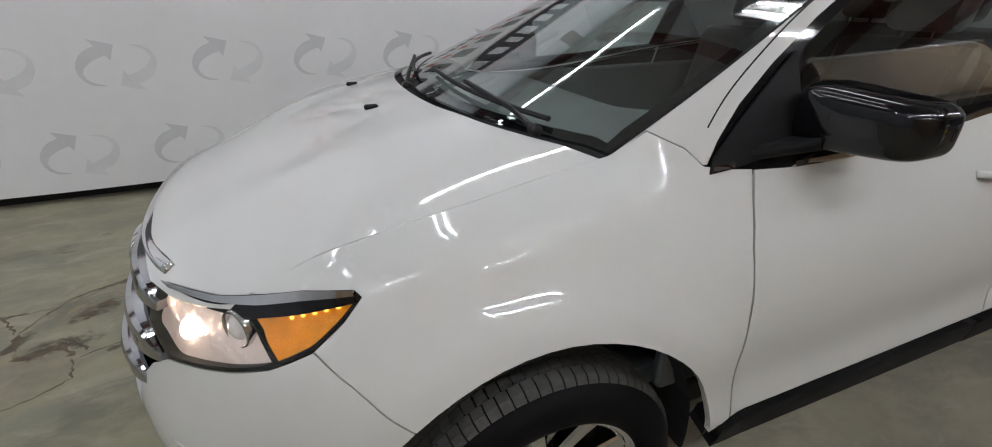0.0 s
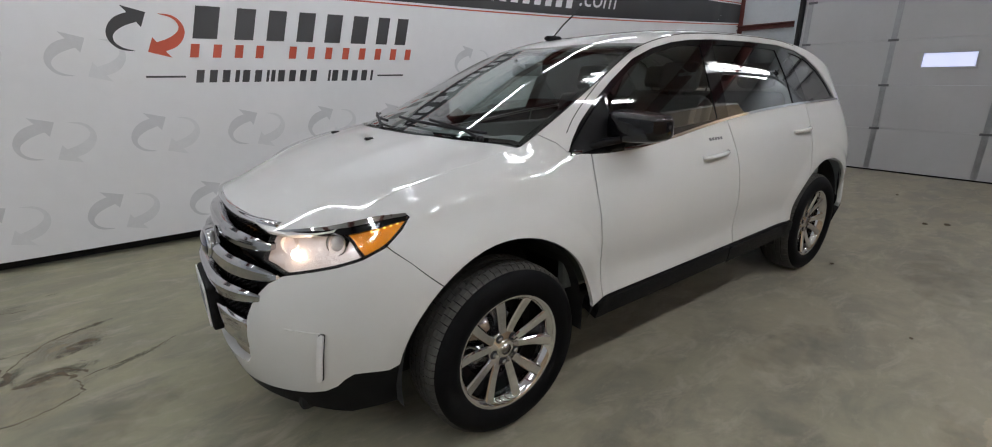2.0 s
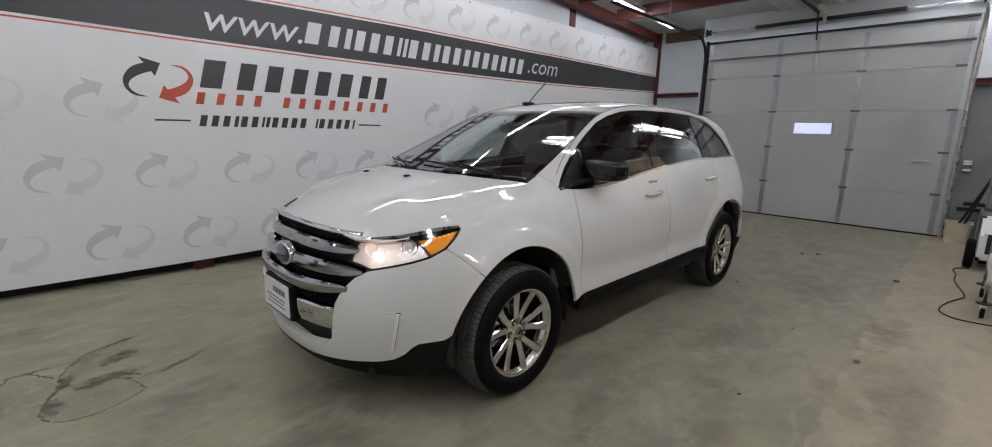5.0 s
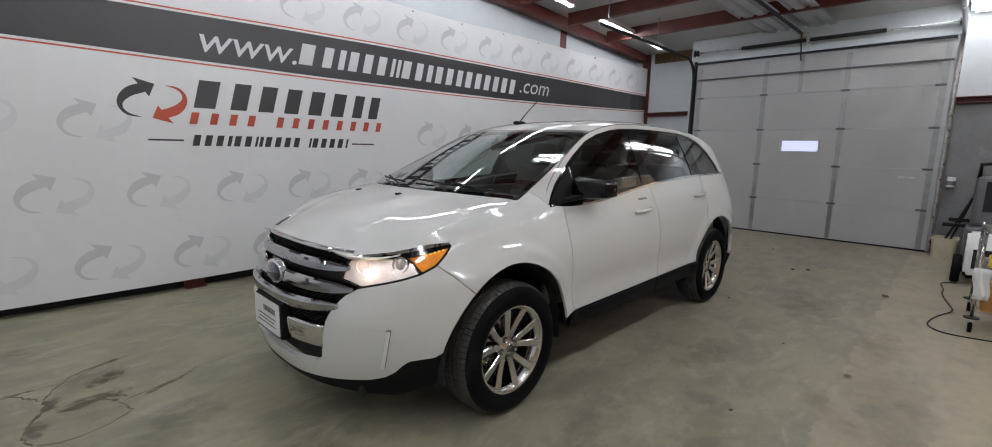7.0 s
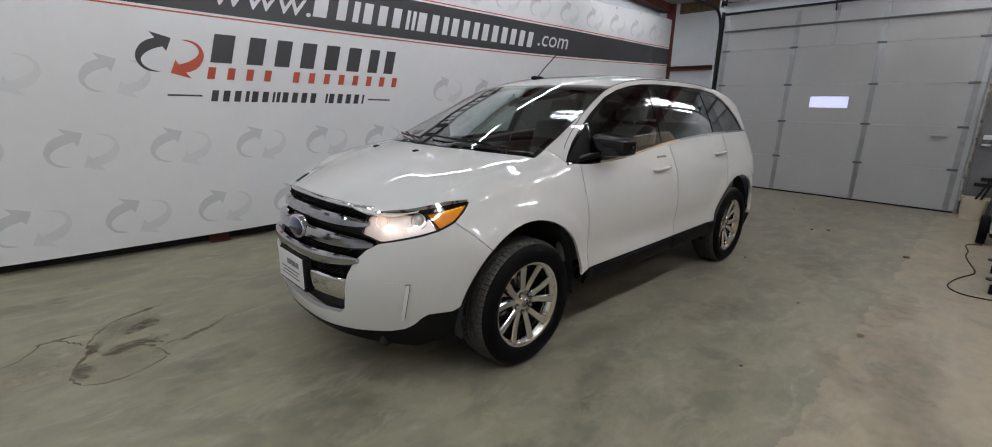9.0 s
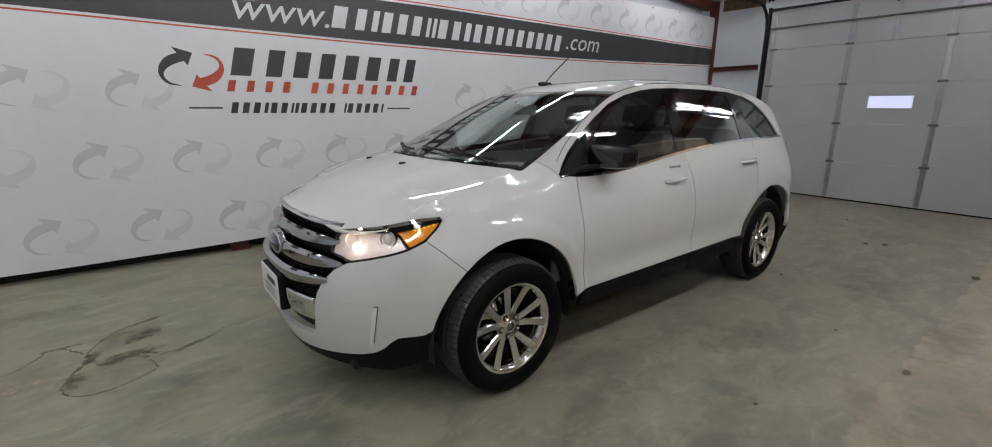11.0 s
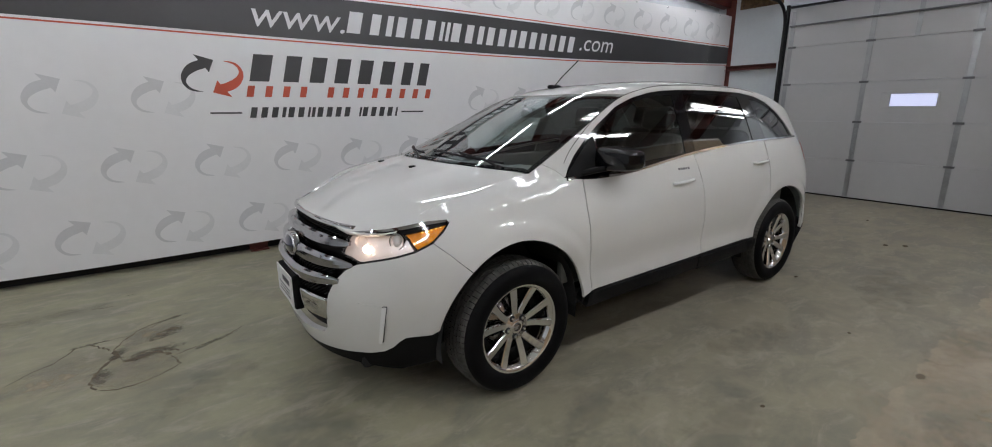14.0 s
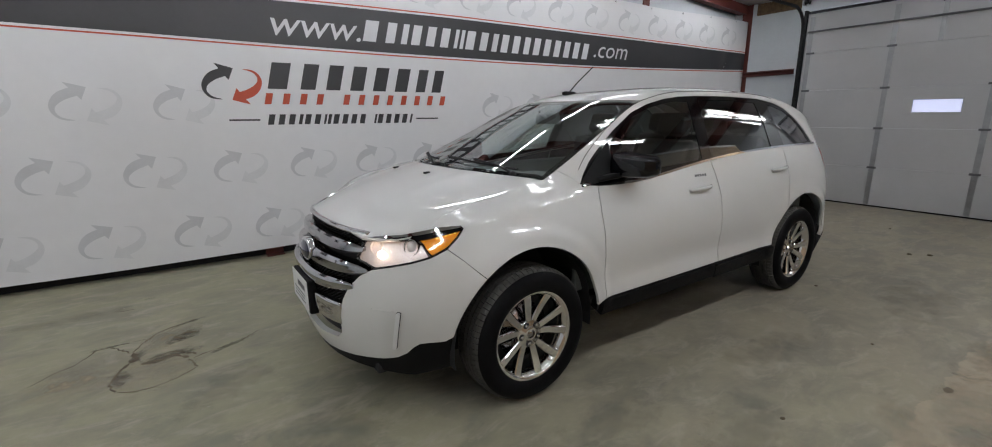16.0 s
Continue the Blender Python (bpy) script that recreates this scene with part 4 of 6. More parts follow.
both("rear_door", xz([(1.606, 0.487), (1.9, 0.49), (2.315, 0.495)] + arch(*ARCH_R, 164, 128, 8) + [(2.50, 0.86), (2.535, 1.0)] + belt(2.55, 1.565, 10) + [(1.58, 0.95), (1.597, 0.7)]), PAINT, "pearl white rear door", step=0.03, depth=0.018, gap=0.0009)
both("quarter_panel", xz([(2.506, 0.86), (2.541, 1.0)] + belt(2.556, 3.12, 6) + [(3.2, 1.242), (3.36, 1.245), (3.40, 1.13), (3.44, 0.92), (3.47, 0.74), (3.30, 0.60), (3.262, 0.45)] + arch(*ARCH_R, 8, 128, 20)), PAINT, "pearl white rear quarter panel", step=0.03, depth=0.018, gap=0.0009)
# window frame band with roof rail and pillars
both("side_frame", xz([(x, float(RAIL(x))) for x in np.linspace(0.16, 3.36, 34)] + [(3.42, 1.38), (3.38, 1.245), (3.14, 1.238)] + WIN_TOP + [(0.375, 1.120), (0.335, 1.157), (0.25, 1.197)]), PAINT, "pearl white roof pillars and rail", step=0.025, depth=0.015)
# dark joint between the door frames and the roof rail
def seam_strip(side_fn, sg, pts, w, name="door_joint"):
    p = np.array(pts)
    d = np.gradient(p, axis=0)
    n = np.stack([-d[:, 1], d[:, 0]], 1) / np.linalg.norm(d, axis=1)[:, None] * w / 2
    loop = [tuple(q) for q in p + n] + [tuple(q) for q in (p - n)[::-1]]
    loop = xz(loop)
    panel(name, side_fn, [(sg * u, v) for u, v in loop][::sg], SHELL, CAR, "dark joint round the door frame", step=0.04, lift=0.0012)


JOINT = [(x - 0.022, z + 0.026) if x < 0.9 else (x, z + 0.03) for x, z in WIN_TOP[4:-1]]
JOINT_X = spline(np.arange(len(JOINT)), [q[0] for q in JOINT])
JOINT_Z = spline(np.arange(len(JOINT)), [q[1] for q in JOINT])
for side_fn, sg in ((skin, 1), (far_skin, -1)):
    s_ = np.linspace(0, len(JOINT) - 1, 60)
    seam_strip(side_fn, sg, list(zip(JOINT_X(s_), JOINT_Z(s_))), 0.004)
# black window surround, behind the glass line
both("window_surround", xz([(0.39, 1.108)] + belt(0.42, 3.12, 14, -0.012) + WIN_TOP), GLOSSBLACK, "gloss black window surround", step=0.05, lift=-0.006, depth=0.004, holes=[
    xz(h) for h in (
        [(0.66, 1.155), (1.0, 1.165), (1.49, 1.195), (1.535, 1.575), (1.4, 1.577), (1.3, 1.565), (1.12, 1.53), (0.945, 1.473), (0.80, 1.395), (0.70, 1.335)],
        [(1.60, 1.20), (2.0, 1.215), (2.39, 1.23), (2.40, 1.40), (2.37, 1.572), (2.05, 1.587), (1.66, 1.585)],
        [(2.60, 1.238), (2.85, 1.25), (3.06, 1.262), (3.0, 1.355), (2.91, 1.44), (2.79, 1.51), (2.66, 1.545), (2.545, 1.56), (2.58, 1.40)])])
for name, loop, m, label in (
    ("front_door_glass", [(0.64, 1.14), (1.0, 1.15), (1.50, 1.18), (1.545, 1.585), (1.4, 1.587), (1.3, 1.575), (1.12, 1.54), (0.945, 1.485), (0.79, 1.405), (0.68, 1.34)], SIDEGLASS, "lightly tinted front door glass"),
    ("rear_door_glass", [(1.59, 1.18), (2.0, 1.20), (2.40, 1.215), (2.41, 1.40), (2.38, 1.582), (2.05, 1.597), (1.65, 1.595)], PRIVACY, "dark tinted rear door glass"),
    ("quarter_glass", [(2.59, 1.225), (2.85, 1.235), (3.08, 1.25), (3.01, 1.36), (2.92, 1.45), (2.80, 1.52), (2.66, 1.555), (2.535, 1.57), (2.57, 1.40)], PRIVACY, "dark tinted quarter glass")):
    for g in both(name, xz(loop), m, label, step=0.05, lift=-0.010):
        g.visible_shadow = False
for side_fn, sg in ((skin, 1), (far_skin, -1)):
    # bright belt moulding
    loop = xz(belt(0.62, 3.14, 16, -0.002) + belt(3.14, 0.62, 16, 0.011))
    panel("belt_moulding", side_fn, [(sg * u, v) for u, v in loop][::sg], CHROME, CAR, "bright chrome belt moulding", step=0.03, lift=0.007, depth=0.014)
    # black rocker cladding, in two lengths
    for x0, x1 in ((0.445, 1.545), (1.552, 2.325)):
        loop = xz([(x0, 0.385), (x1, 0.395), (x1, 0.470 + 0.01 * x1 / 2.3), (x0, 0.464)])
        panel("rocker_cladding", side_fn, [(sg * u, v) for u, v in loop][::sg], BLACK, CAR, "black textured rocker cladding", step=0.05, lift=0.016, depth=0.09)
    # tail lamp
    loop = xz([(3.37, 1.17), (3.40, 1.20), (3.5, 1.19), (3.60, 1.17), (3.62, 0.94), (3.53, 0.92), (3.43, 0.925), (3.40, 1.05)])
    panel("tail_lamp", side_fn, [(sg * u, v) for u, v in loop][::sg], REDLENS, CAR, "red tail lamp lens", step=0.04, lift=0.008, depth=0.03)
    # rear corner under the lamp and the tailgate half
    loop = [(at_x(3.475, 0.74), 0.74), (at_x(3.445, 0.92), 0.92), (at_x(3.40, 1.13), 1.13), (at_x(3.365, 1.245), 1.245), (at_x(3.40, 1.40), 1.40), (at_x(3.36, 1.46), 1.46), (UE, 1.52), (UE, 0.74)]
    panel("tailgate", side_fn, [(sg * u, v) for u, v in loop][::sg], PAINT, CAR, "pearl white tailgate", step=0.05, depth=0.015)
    loop = [(at_x(3.275, 0.42), 0.42), (at_x(3.305, 0.60), 0.60), (at_x(3.475, 0.735), 0.735), (UE, 0.735), (UE, 0.42)]
    panel("rear_bumper", side_fn, [(sg * u, v) for u, v in loop][::sg], PAINT, CAR, "pearl white rear bumper", step=0.05, lift=0.012, depth=0.03)
    loop = [(at_x(3.25, 0.27), 0.27), (at_x(3.27, 0.415), 0.415), (at_x(3.4, 0.47), 0.47), (UE, 0.44), (UE, 0.27)]
    panel("rear_cladding", side_fn, [(sg * u, v) for u, v in loop][::sg], BLACK, CAR, "black textured lower rear bumper", step=0.05, lift=0.018, depth=0.05)

# roof and windscreen
xr = lambda y: 0.925 + 0.125 * (y / 0.6) ** 2
ys = np.linspace(-0.60, 0.60, 25)
edge = [(x, float(rail_y(x)) * 1.0) for x in np.linspace(1.07, 3.36, 24)]
panel("roof", top, [(float(xr(y)) + 0.006, y) for y in ys[::-1]] + [(x, -y) for x, y in edge] + [(3.40, -0.3), (3.40, 0.3)] + edge[::-1], PAINT, CAR, "pearl white roof", step=0.04, depth=0.02)
cowl = lambda y: -0.088 + 0.238 * (abs(y) / 0.75) ** 2.3
ys = np.linspace(-0.705, 0.705, 29)
side_edge = [(x, float(rail_y(x)) * 0.985) for x in np.linspace(0.16, 1.03, 14)]
wind = [(float(cowl(y)) + 0.02, y) for y in ys] + side_edge + [(float(xr(y)) - 0.006, y) for y in np.linspace(0.565, -0.565, 21)] + [(x, -y) for x, y in side_edge[::-1]]
w = panel("windscreen", top, wind, WINDSHIELD, CAR, "raked laminated windscreen", step=0.05, lift=-0.004)
w.visible_shadow = False
inner = shrink(wind, 0.035)
panel("windscreen_seal", top, wind, GLOSSBLACK, CAR, "black windscreen border", step=0.04, lift=-0.012, holes=[inner])
for s in (1, -1):
    loop = [(x, s * y * 1.004) for x, y in side_edge] + [(x, s * float(rail_y(x)) * 1.0) for x, _ in side_edge[::-1]]
    panel("pillar_seal", top, loop if s < 0 else loop[::-1], BLACK, CAR, "black rubber pillar seal", step=0.04, lift=0.001)

# spoiler
bm = bmesh.new()
rows = []
for y in np.linspace(-0.54, 0.54, 25):
    z = float(top(3.36, y)[2])
    xe = 3.325 - 0.03 * (abs(y) / 0.58) ** 3
    rows.append([bm.verts.new(p) for p in ((3.22, y, z - 0.06), (3.22, y, float(top(3.22, y)[2]) + 0.004), (xe - 0.02, y, float(top(xe - 0.02, y)[2]) + 0.006), (xe, y, float(top(xe, y)[2]) - 0.006), (xe - 0.01, y, z - 0.04))])
for a, b in zip(rows, rows[1:]):
    for i in range(5):
        bm.faces.new((a[i], a[(i + 1) % 5], b[(i + 1) % 5], b[i]))
bm.faces.new(rows[0])
bm.faces.new(rows[-1])
part("spoiler", bm, PAINT, CAR, "pearl white roof spoiler")

# bonnet
lead = [(-0.812 + 0.062 * (abs(y) / 0.49) ** 2.2, y) for y in np.linspace(-0.49, 0.49, 21)]
seam = [(x, seam_y(x)) for x in np.linspace(-0.545, 0.135, 16)]
front_side = [(-0.70, 0.568), (-0.63, 0.642), (-0.585, 0.682)]
back = [(float(cowl(y)) - 0.004, y) for y in np.linspace(0.735, -0.735, 27)]
hood_loop = [(x, -y) for x, y in seam][::-1] + [(x, -y) for x, y in front_side[::-1]] + lead + front_side + seam + back[1:-1]
panel("bonnet", hood, hood_loop[::-1], PAINT, CAR, "pearl white bonnet with soft creases", step=0.025, depth=0.012, gap=0.0018)
# cowl grille under the wipers
ys = np.linspace(-0.735, 0.735, 31)
def cowl_fn(x, y):
    a, b, c = hood(x, y)
    return a, b, c * 0 + np.interp(np.abs(y), (0, 0.735), (1.178, 1.140))
panel("cowl", cowl_fn, [(float(cowl(y)) - 0.02, y) for y in ys] + [(float(cowl(y)) + 0.11, y * 0.98) for y in ys[::-1]], BLACK, CAR, "black plastic cowl", step=0.05)

# ---- the nose ----
def sym(half):
    """A loop over the whole nose from its left half, given as (y, z) from the middle outwards."""
    left = [(at_y(y, z), z) for y, z in half]
    return left + [(2 * UC - u, z) for u, z in left[::-1]]


mirror_u = lambda loop: [(2 * UC - u, z) for u, z in loop]
low_bump = [(0.0, 0.375), (0.20, 0.38), (0.40, 0.405), (0.438, 0.44), (0.45, 0.52), (0.465, 0.62), (0.49, 0.69), (0.53, 0.745), (0.575, 0.778)]
half = [(at_y(y, z), z) for y, z in low_bump] + [(u, z - 0.002) for u, z in HL[2:7]] + xz([(-0.3948, 0.8308)]) + xz(arch(*ARCH_F, 129.4, 168, 8)) + pts3([(-0.50, 0.848, 0.450), (-0.60, 0.775, 0.438), (-0.625, 0.755, 0.416), (-0.65, 0.735, 0.386), (-0.685, 0.70, 0.360), (-0.73, 0.65, 0.344)]) + [(at_y(y, z), z) for y, z in ((0.5, 0.328), (0.25, 0.306), (0.0, 0.30))]
loop = half + [(2 * UC - u, z) for u, z in half[::-1]][1:-1]
panel("front_bumper", skin, loop, PAINT, CAR, "pearl white front bumper", step=0.025, depth=0.03, gap=0.0006)
# black chin and corner cladding
lip = [(at_y(0, 0.302), 0.302), (at_y(0.25, 0.308), 0.308), (at_y(0.5, 0.330), 0.330)] + pts3([(-0.73, 0.65, 0.346), (-0.685, 0.70, 0.362), (-0.65, 0.735, 0.388), (-0.625, 0.755, 0.418), (-0.60, 0.775, 0.440), (-0.47, 0.86, 0.450)])
half = lip + [(u, z) for (u, _), z in zip(lip[::-1], (0.300, 0.262, 0.250, 0.250, 0.252, 0.258, 0.268, 0.270, 0.270))]
panel("chin", skin, half + [(2 * UC - u, z) for u, z in half[::-1]][1:-1], BLACK, CAR, "black textured lower bumper", step=0.04, lift=-0.004, depth=0.015)
# grille: dark back plate, then bright bars
back_half = [(0, 0.38), (0.44, 0.40), (0.47, 0.62), (0.54, 0.75), (0.56, 0.80), (0.49, 0.82), (0.485, 0.93), (0, 0.96)]
grille = thing("grille", "chrome three-bar grille", "")
grille.parent = CAR
panel("grille_back", skin, sym(back_half), SHELL, grille, "black grille backing", step=0.06, lift=-0.055)


def nose_bar(name, y_end, z_mid, height, out, material, parent, label="", drop=0.0, tip=0.6, n=48, inner=-0.04, smooth=True):
    """A moulded bar across the nose with a rounded face; it narrows to its ends."""
    bm = bmesh.new()
    u1 = at_y(y_end, z_mid) - UC
    rows = []
    for k in range(n + 1):
        s = -1 + 2 * k / n
        h = height * (1 - (1 - tip) * abs(s) ** 6) / 2
        zc = z_mid + drop * s * s
        ring = []
        o_ = out * (1 - 0.9 * abs(s) ** 5)
        for a, b in ((-1.0, inner), (-1.0, 0.05 * o_), (-0.72, 0.55 * o_), (-0.15, 0.78 * o_), (0.42, o_), (0.80, 0.92 * o_), (1.0, 0.45 * o_), (1.0, inner)):
            x, y, z = skin(UC + u1 * s, zc + a * h, b)
            ring.append(bm.verts.new((float(x), float(y), float(z))))
        rows.append(ring)
    for a, b in zip(rows, rows[1:]):
        for i in range(8):
            bm.faces.new((a[i], b[i], b[(i + 1) % 8], a[(i + 1) % 8]))
    bm.faces.new(rows[0])
    bm.faces.new(rows[-1][::-1])
    return part(name, bm, material, parent, label, smooth)


nose_bar("trim_bar", 0.49, 0.944, 0.022, 0.012, CHROME, grille, "slim chrome strip under the bonnet edge", drop=-0.012, tip=0.9)
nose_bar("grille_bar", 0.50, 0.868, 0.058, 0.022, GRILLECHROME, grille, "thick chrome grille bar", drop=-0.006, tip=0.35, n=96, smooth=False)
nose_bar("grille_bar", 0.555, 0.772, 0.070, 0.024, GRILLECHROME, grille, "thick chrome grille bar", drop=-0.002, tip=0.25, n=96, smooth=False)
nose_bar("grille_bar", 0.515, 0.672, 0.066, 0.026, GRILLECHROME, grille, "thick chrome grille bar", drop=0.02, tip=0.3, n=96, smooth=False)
nose_bar("lower_trim", 0.452, 0.540, 0.105, 0.004, CHROME, grille, "broad satin chrome lower panel", tip=1.0)
# honeycomb slots in the dark gaps
for zc, ye in ((0.918, 0.44), (0.722, 0.44), (0.617, 0.42)):
    bm = bmesh.new()
    for k in range(-26, 27):
        y = ye * k / 26
        u = at_y(abs(y), zc) if y < 0 else 2 * UC - at_y(abs(y), zc)
        for dz in (-0.008, 0.008):
            x, yy, z = skin(u, zc + dz + (0.004 if k % 2 else -0.004), -0.03)
            box(float(x) - 0.01, float(yy) - 0.0075, float(z) - 0.003, float(x) + 0.01, float(yy) + 0.0075, float(z) + 0.003, bm=bm)
    part("grille_mesh", bm, BLACK, grille, "black honeycomb mesh")
# oval badge
def oval(ry, rz, d, n=40, bulge=0.012):
    bm = bmesh.new()
    cx, cz = float(skin(UC, 0.78)[0]) - 0.03, 0.78
    rings = []
    for f, dx in ((1.0, 0.03), (1.0, 0.004), (0.93, 0.0), (0.6, -bulge * 0.7), (0.0, -bulge)):
        if f == 0:
            c = bm.verts.new((cx + d + dx, 0, cz))
            for k in range(n):
                bm.faces.new((rings[-1][k], rings[-1][(k + 1) % n], c))
        else:
            r = [bm.verts.new((cx + d + dx + 0.06 * (math.sin(k * 2 * math.pi / n) * rz * f), math.cos(k * 2 * math.pi / n) * ry * f, cz + math.sin(k * 2 * math.pi / n) * rz * f)) for k in range(n)]
            if rings:
                for k in range(n):
                    bm.faces.new((rings[-1][k], rings[-1][(k + 1) % n], r[(k + 1) % n], r[k]))
            rings.append(r)
    return bm
badge = part("badge", oval(0.105, 0.063, 0.0), CHROME, CAR, "chrome-rimmed oval badge", True)
part("badge_face", oval(0.092, 0.051, -0.006), BLUE, badge, "plain blue oval", True)

# dealer plate on a black bracket
plate = part("plate_bracket", box(-0.950, -0.175, 0.455, -0.90, 0.175, 0.645, 0.012), BLACK, CAR, "black plate bracket")
pl = part("plate_card", box(-0.957, -0.165, 0.475, -0.951, 0.165, 0.64, 0.002), PLATEWHITE, plate, "white card with grey bars")
bm = bmesh.new()
for k in range(8):
    box(-0.9585, 0.02 - k * 0.02, 0.575, -0.9572, 0.033 - k * 0.02, 0.605, bm=bm)
for z, a in ((0.545, 0.12), (0.525, 0.10), (0.505, 0.12)):
    box(-0.9585, -a, z, -0.9572, a, z + 0.006, bm=bm)
part("printed_bars", bm, GREYPLASTIC, plate, "grey printed bars")

# headlamps
for s in (1, -1):
    fnn = skin
    tr = (lambda l: l) if s > 0 else (lambda l: mirror_u(l)[::-1])
    lampthing = new("headlamp")
    lampthing.parent = CAR
    tagged(lampthing, "lit clear headlamp with amber corner")
    HLR = [tuple(q) for q in rounded(HL, 3, 0.32)]
    panel("housing", fnn, tr(HLR), DARKCHROME, lampthing, "dark bright-plated housing", step=0.03, lift=-0.075)
    e = panel("housing_rim", fnn, tr(HL), BLACK, lampthing, "black lamp border", step=0.02, lift=0.0, depth=0.035, holes=[tr([tuple(q) for q in rounded(shrink(HL, 0.007), 3, 0.32)])])
    low_mid = HL[5]
    top_mid = ((HL[11][0] + HL[12][0]) / 2, (HL[11][1] + HL[12][1]) / 2)
    bow = ((low_mid[0] + top_mid[0]) / 2 + 0.012, 0.90)
    amber = [low_mid, HL[6], HL[7], HL[8], HL[9], HL[10], HL[11], top_mid, bow]
    panel("indicator", fnn, tr(list(map(tuple, shrink(amber, 0.009)))), AMBER, lampthing, "amber indicator segment", step=0.02, lift=-0.010)
    inn = [HL[0], HL[1], HL[2], HL[3], HL[4], low_mid, bow, top_mid, HL[12], HL[13], HL[14]]
    panel("reflector", fnn, tr(list(map(tuple, shrink(inn, 0.006)))), REFLECTOR, lampthing, "reflector with the bulb light put in as glow", step=0.015, lift=-0.02)
    # projector, bulb, inner chamber and diodes
    def sunk(px, py, pz, d):
        (u_, z_), = pts3([(px, py, pz)])
        x_, y_, z_ = skin(u_ if s > 0 else 2 * UC - u_, z_, -d)
        return Vector((float(x_), float(y_), float(z_)))

    for (px, py, pz), r, dd, m, nm, lab in (((-0.60, 0.71, 0.888), 0.030, 0.026, PROJECTOR, "projector_lens", "frosted projector lens"), ((-0.715, 0.60, 0.842), 0.022, 0.027, LAMPGLOW, "bulb", "glowing low beam bulb")):
        bm = bmesh.new()
        bmesh.ops.create_uvsphere(bm, u_segments=20, v_segments=12, radius=r)
        c0 = sunk(px, py, pz, dd)
        for v in bm.verts:
            v.co = c0 + (Vector((v.co.x * 0.9, v.co.y * 1.6, v.co.z * 0.85)) if nm == "bulb" else Vector((v.co.x * 0.8, v.co.y * 0.8, v.co.z)))
        part(nm, bm, m, lampthing, lab, True)
    for (px, py, pz), r0, r1, m, nm, lab in (((-0.60, 0.71, 0.888), 0.034, 0.040, CHROME, "projector_ring", "chrome projector ring"), ((-0.735, 0.57, 0.875), 0.030, 0.034, REFLECTOR, "bowl_ring", "reflector bowl edge with the bulb light put in as glow")):
        bm = bmesh.new()
        d = Vector((-0.80, -s * 0.60, 0.05)).normalized()
        c0 = sunk(px, py, pz, 0.018)
        q = d.to_track_quat("Y", "Z").to_matrix()
        rows = []
        for r, y in ((r1, -0.03), (r1, 0.006), ((r0 + r1) / 2, 0.010), (r0, 0.004), (r0, -0.03)):
            rows.append([bm.verts.new(c0 + q @ Vector((r * math.cos(k * math.pi / 14), y, r * math.sin(k * math.pi / 14)))) for k in range(28)])
        for a, b in zip(rows, rows[1:]):
            for k in range(28):
                bm.faces.new((a[k], a[(k + 1) % 28], b[(k + 1) % 28], b[k]))
        part(nm, bm, m, lampthing, lab, True)
    dv = [(bow[0] - 0.004, bow[1]), (bow[0] + 0.005, bow[1]), (low_mid[0] + 0.012, low_mid[1] + 0.012), (low_mid[0] + 0.002, low_mid[1] + 0.010)]
    panel("lamp_divider", fnn, tr(dv[::-1]), BLACK, lampthing, "dark divider beside the indicator", step=0.02, lift=-0.004, depth=0.02)
    dv = [(bow[0] - 0.004, bow[1]), (bow[0] + 0.005, bow[1]), (top_mid[0] + 0.004, top_mid[1] - 0.012), (top_mid[0] - 0.006, top_mid[1] - 0.012)]
    panel("lamp_divider", fnn, tr(dv), BLACK, lampthing, "dark divider beside the indicator", step=0.02, lift=-0.004, depth=0.02)
    for k in range(5):
        f_ = 0.34 + 0.11 * k
        cu, cz = HL[11][0] * (1 - f_) + HL[8][0] * f_, HL[11][1] * (1 - f_) + HL[8][1] * f_ - 0.030 + 0.004 * k
        dot = [(cu + 0.0055 * math.cos(a), cz + 0.0035 * math.sin(a)) for a in np.linspace(0, 2 * math.pi, 9)[:-1]]
        panel("diode", fnn, tr(dot), AMBERGLOW, lampthing, "glowing amber diode", step=0.01, lift=-0.006)
    g = panel("lens_cover", fnn, tr(HLR), CLEAR, lampthing, "clear lens cover", step=0.03, lift=0.0015)
    g.visible_shadow = False
    # gloss brow with a chrome line along the lamp's top
    edge_top = HL[9:]
    BROW = (0.020, 0.036, 0.036, 0.025, 0.018, 0.016)
    panel("lamp_brow", fnn, tr([(u, z - d) for (u, z), d in zip(edge_top, BROW)] + [(u, z + d) for (u, z), d in zip(edge_top[::-1], (0.001, 0.001, 0.001, 0.002, 0.001, 0.001))]), GLOSSBLACK, lampthing, "gloss black brow strip", step=0.02, lift=0.005, depth=0.02)
    panel("brow_line", fnn, tr([(u, z - 0.42 * d) for (u, z), d in zip(edge_top, BROW)] + [(u, z + 0.02 * d) for (u, z), d in zip(edge_top[::-1], BROW[::-1])]), CHROME, lampthing, "bright chrome brow line", step=0.02, lift=0.009, depth=0.008)
    # fog strip
    f = pts3([(-0.665, 0.712, 0.605), (-0.682, 0.69, 0.42)])
    # pale face on a black rim paints the strip's bright and dark reflections
    strip = [(f[0][0] - 0.012, 0.60), (f[0][0] + 0.012, 0.60), (f[1][0] + 0.010, 0.412), (f[1][0] - 0.013, 0.412)]
    panel("fog_trim", fnn, tr(rounded(strip, 4, 0.3)), BLACK, CAR, "black edge added for the dark sides of the chrome glare", step=0.015, lift=0.005, depth=0.02)
    strip = list(map(tuple, shrink(strip, 0.0028)))
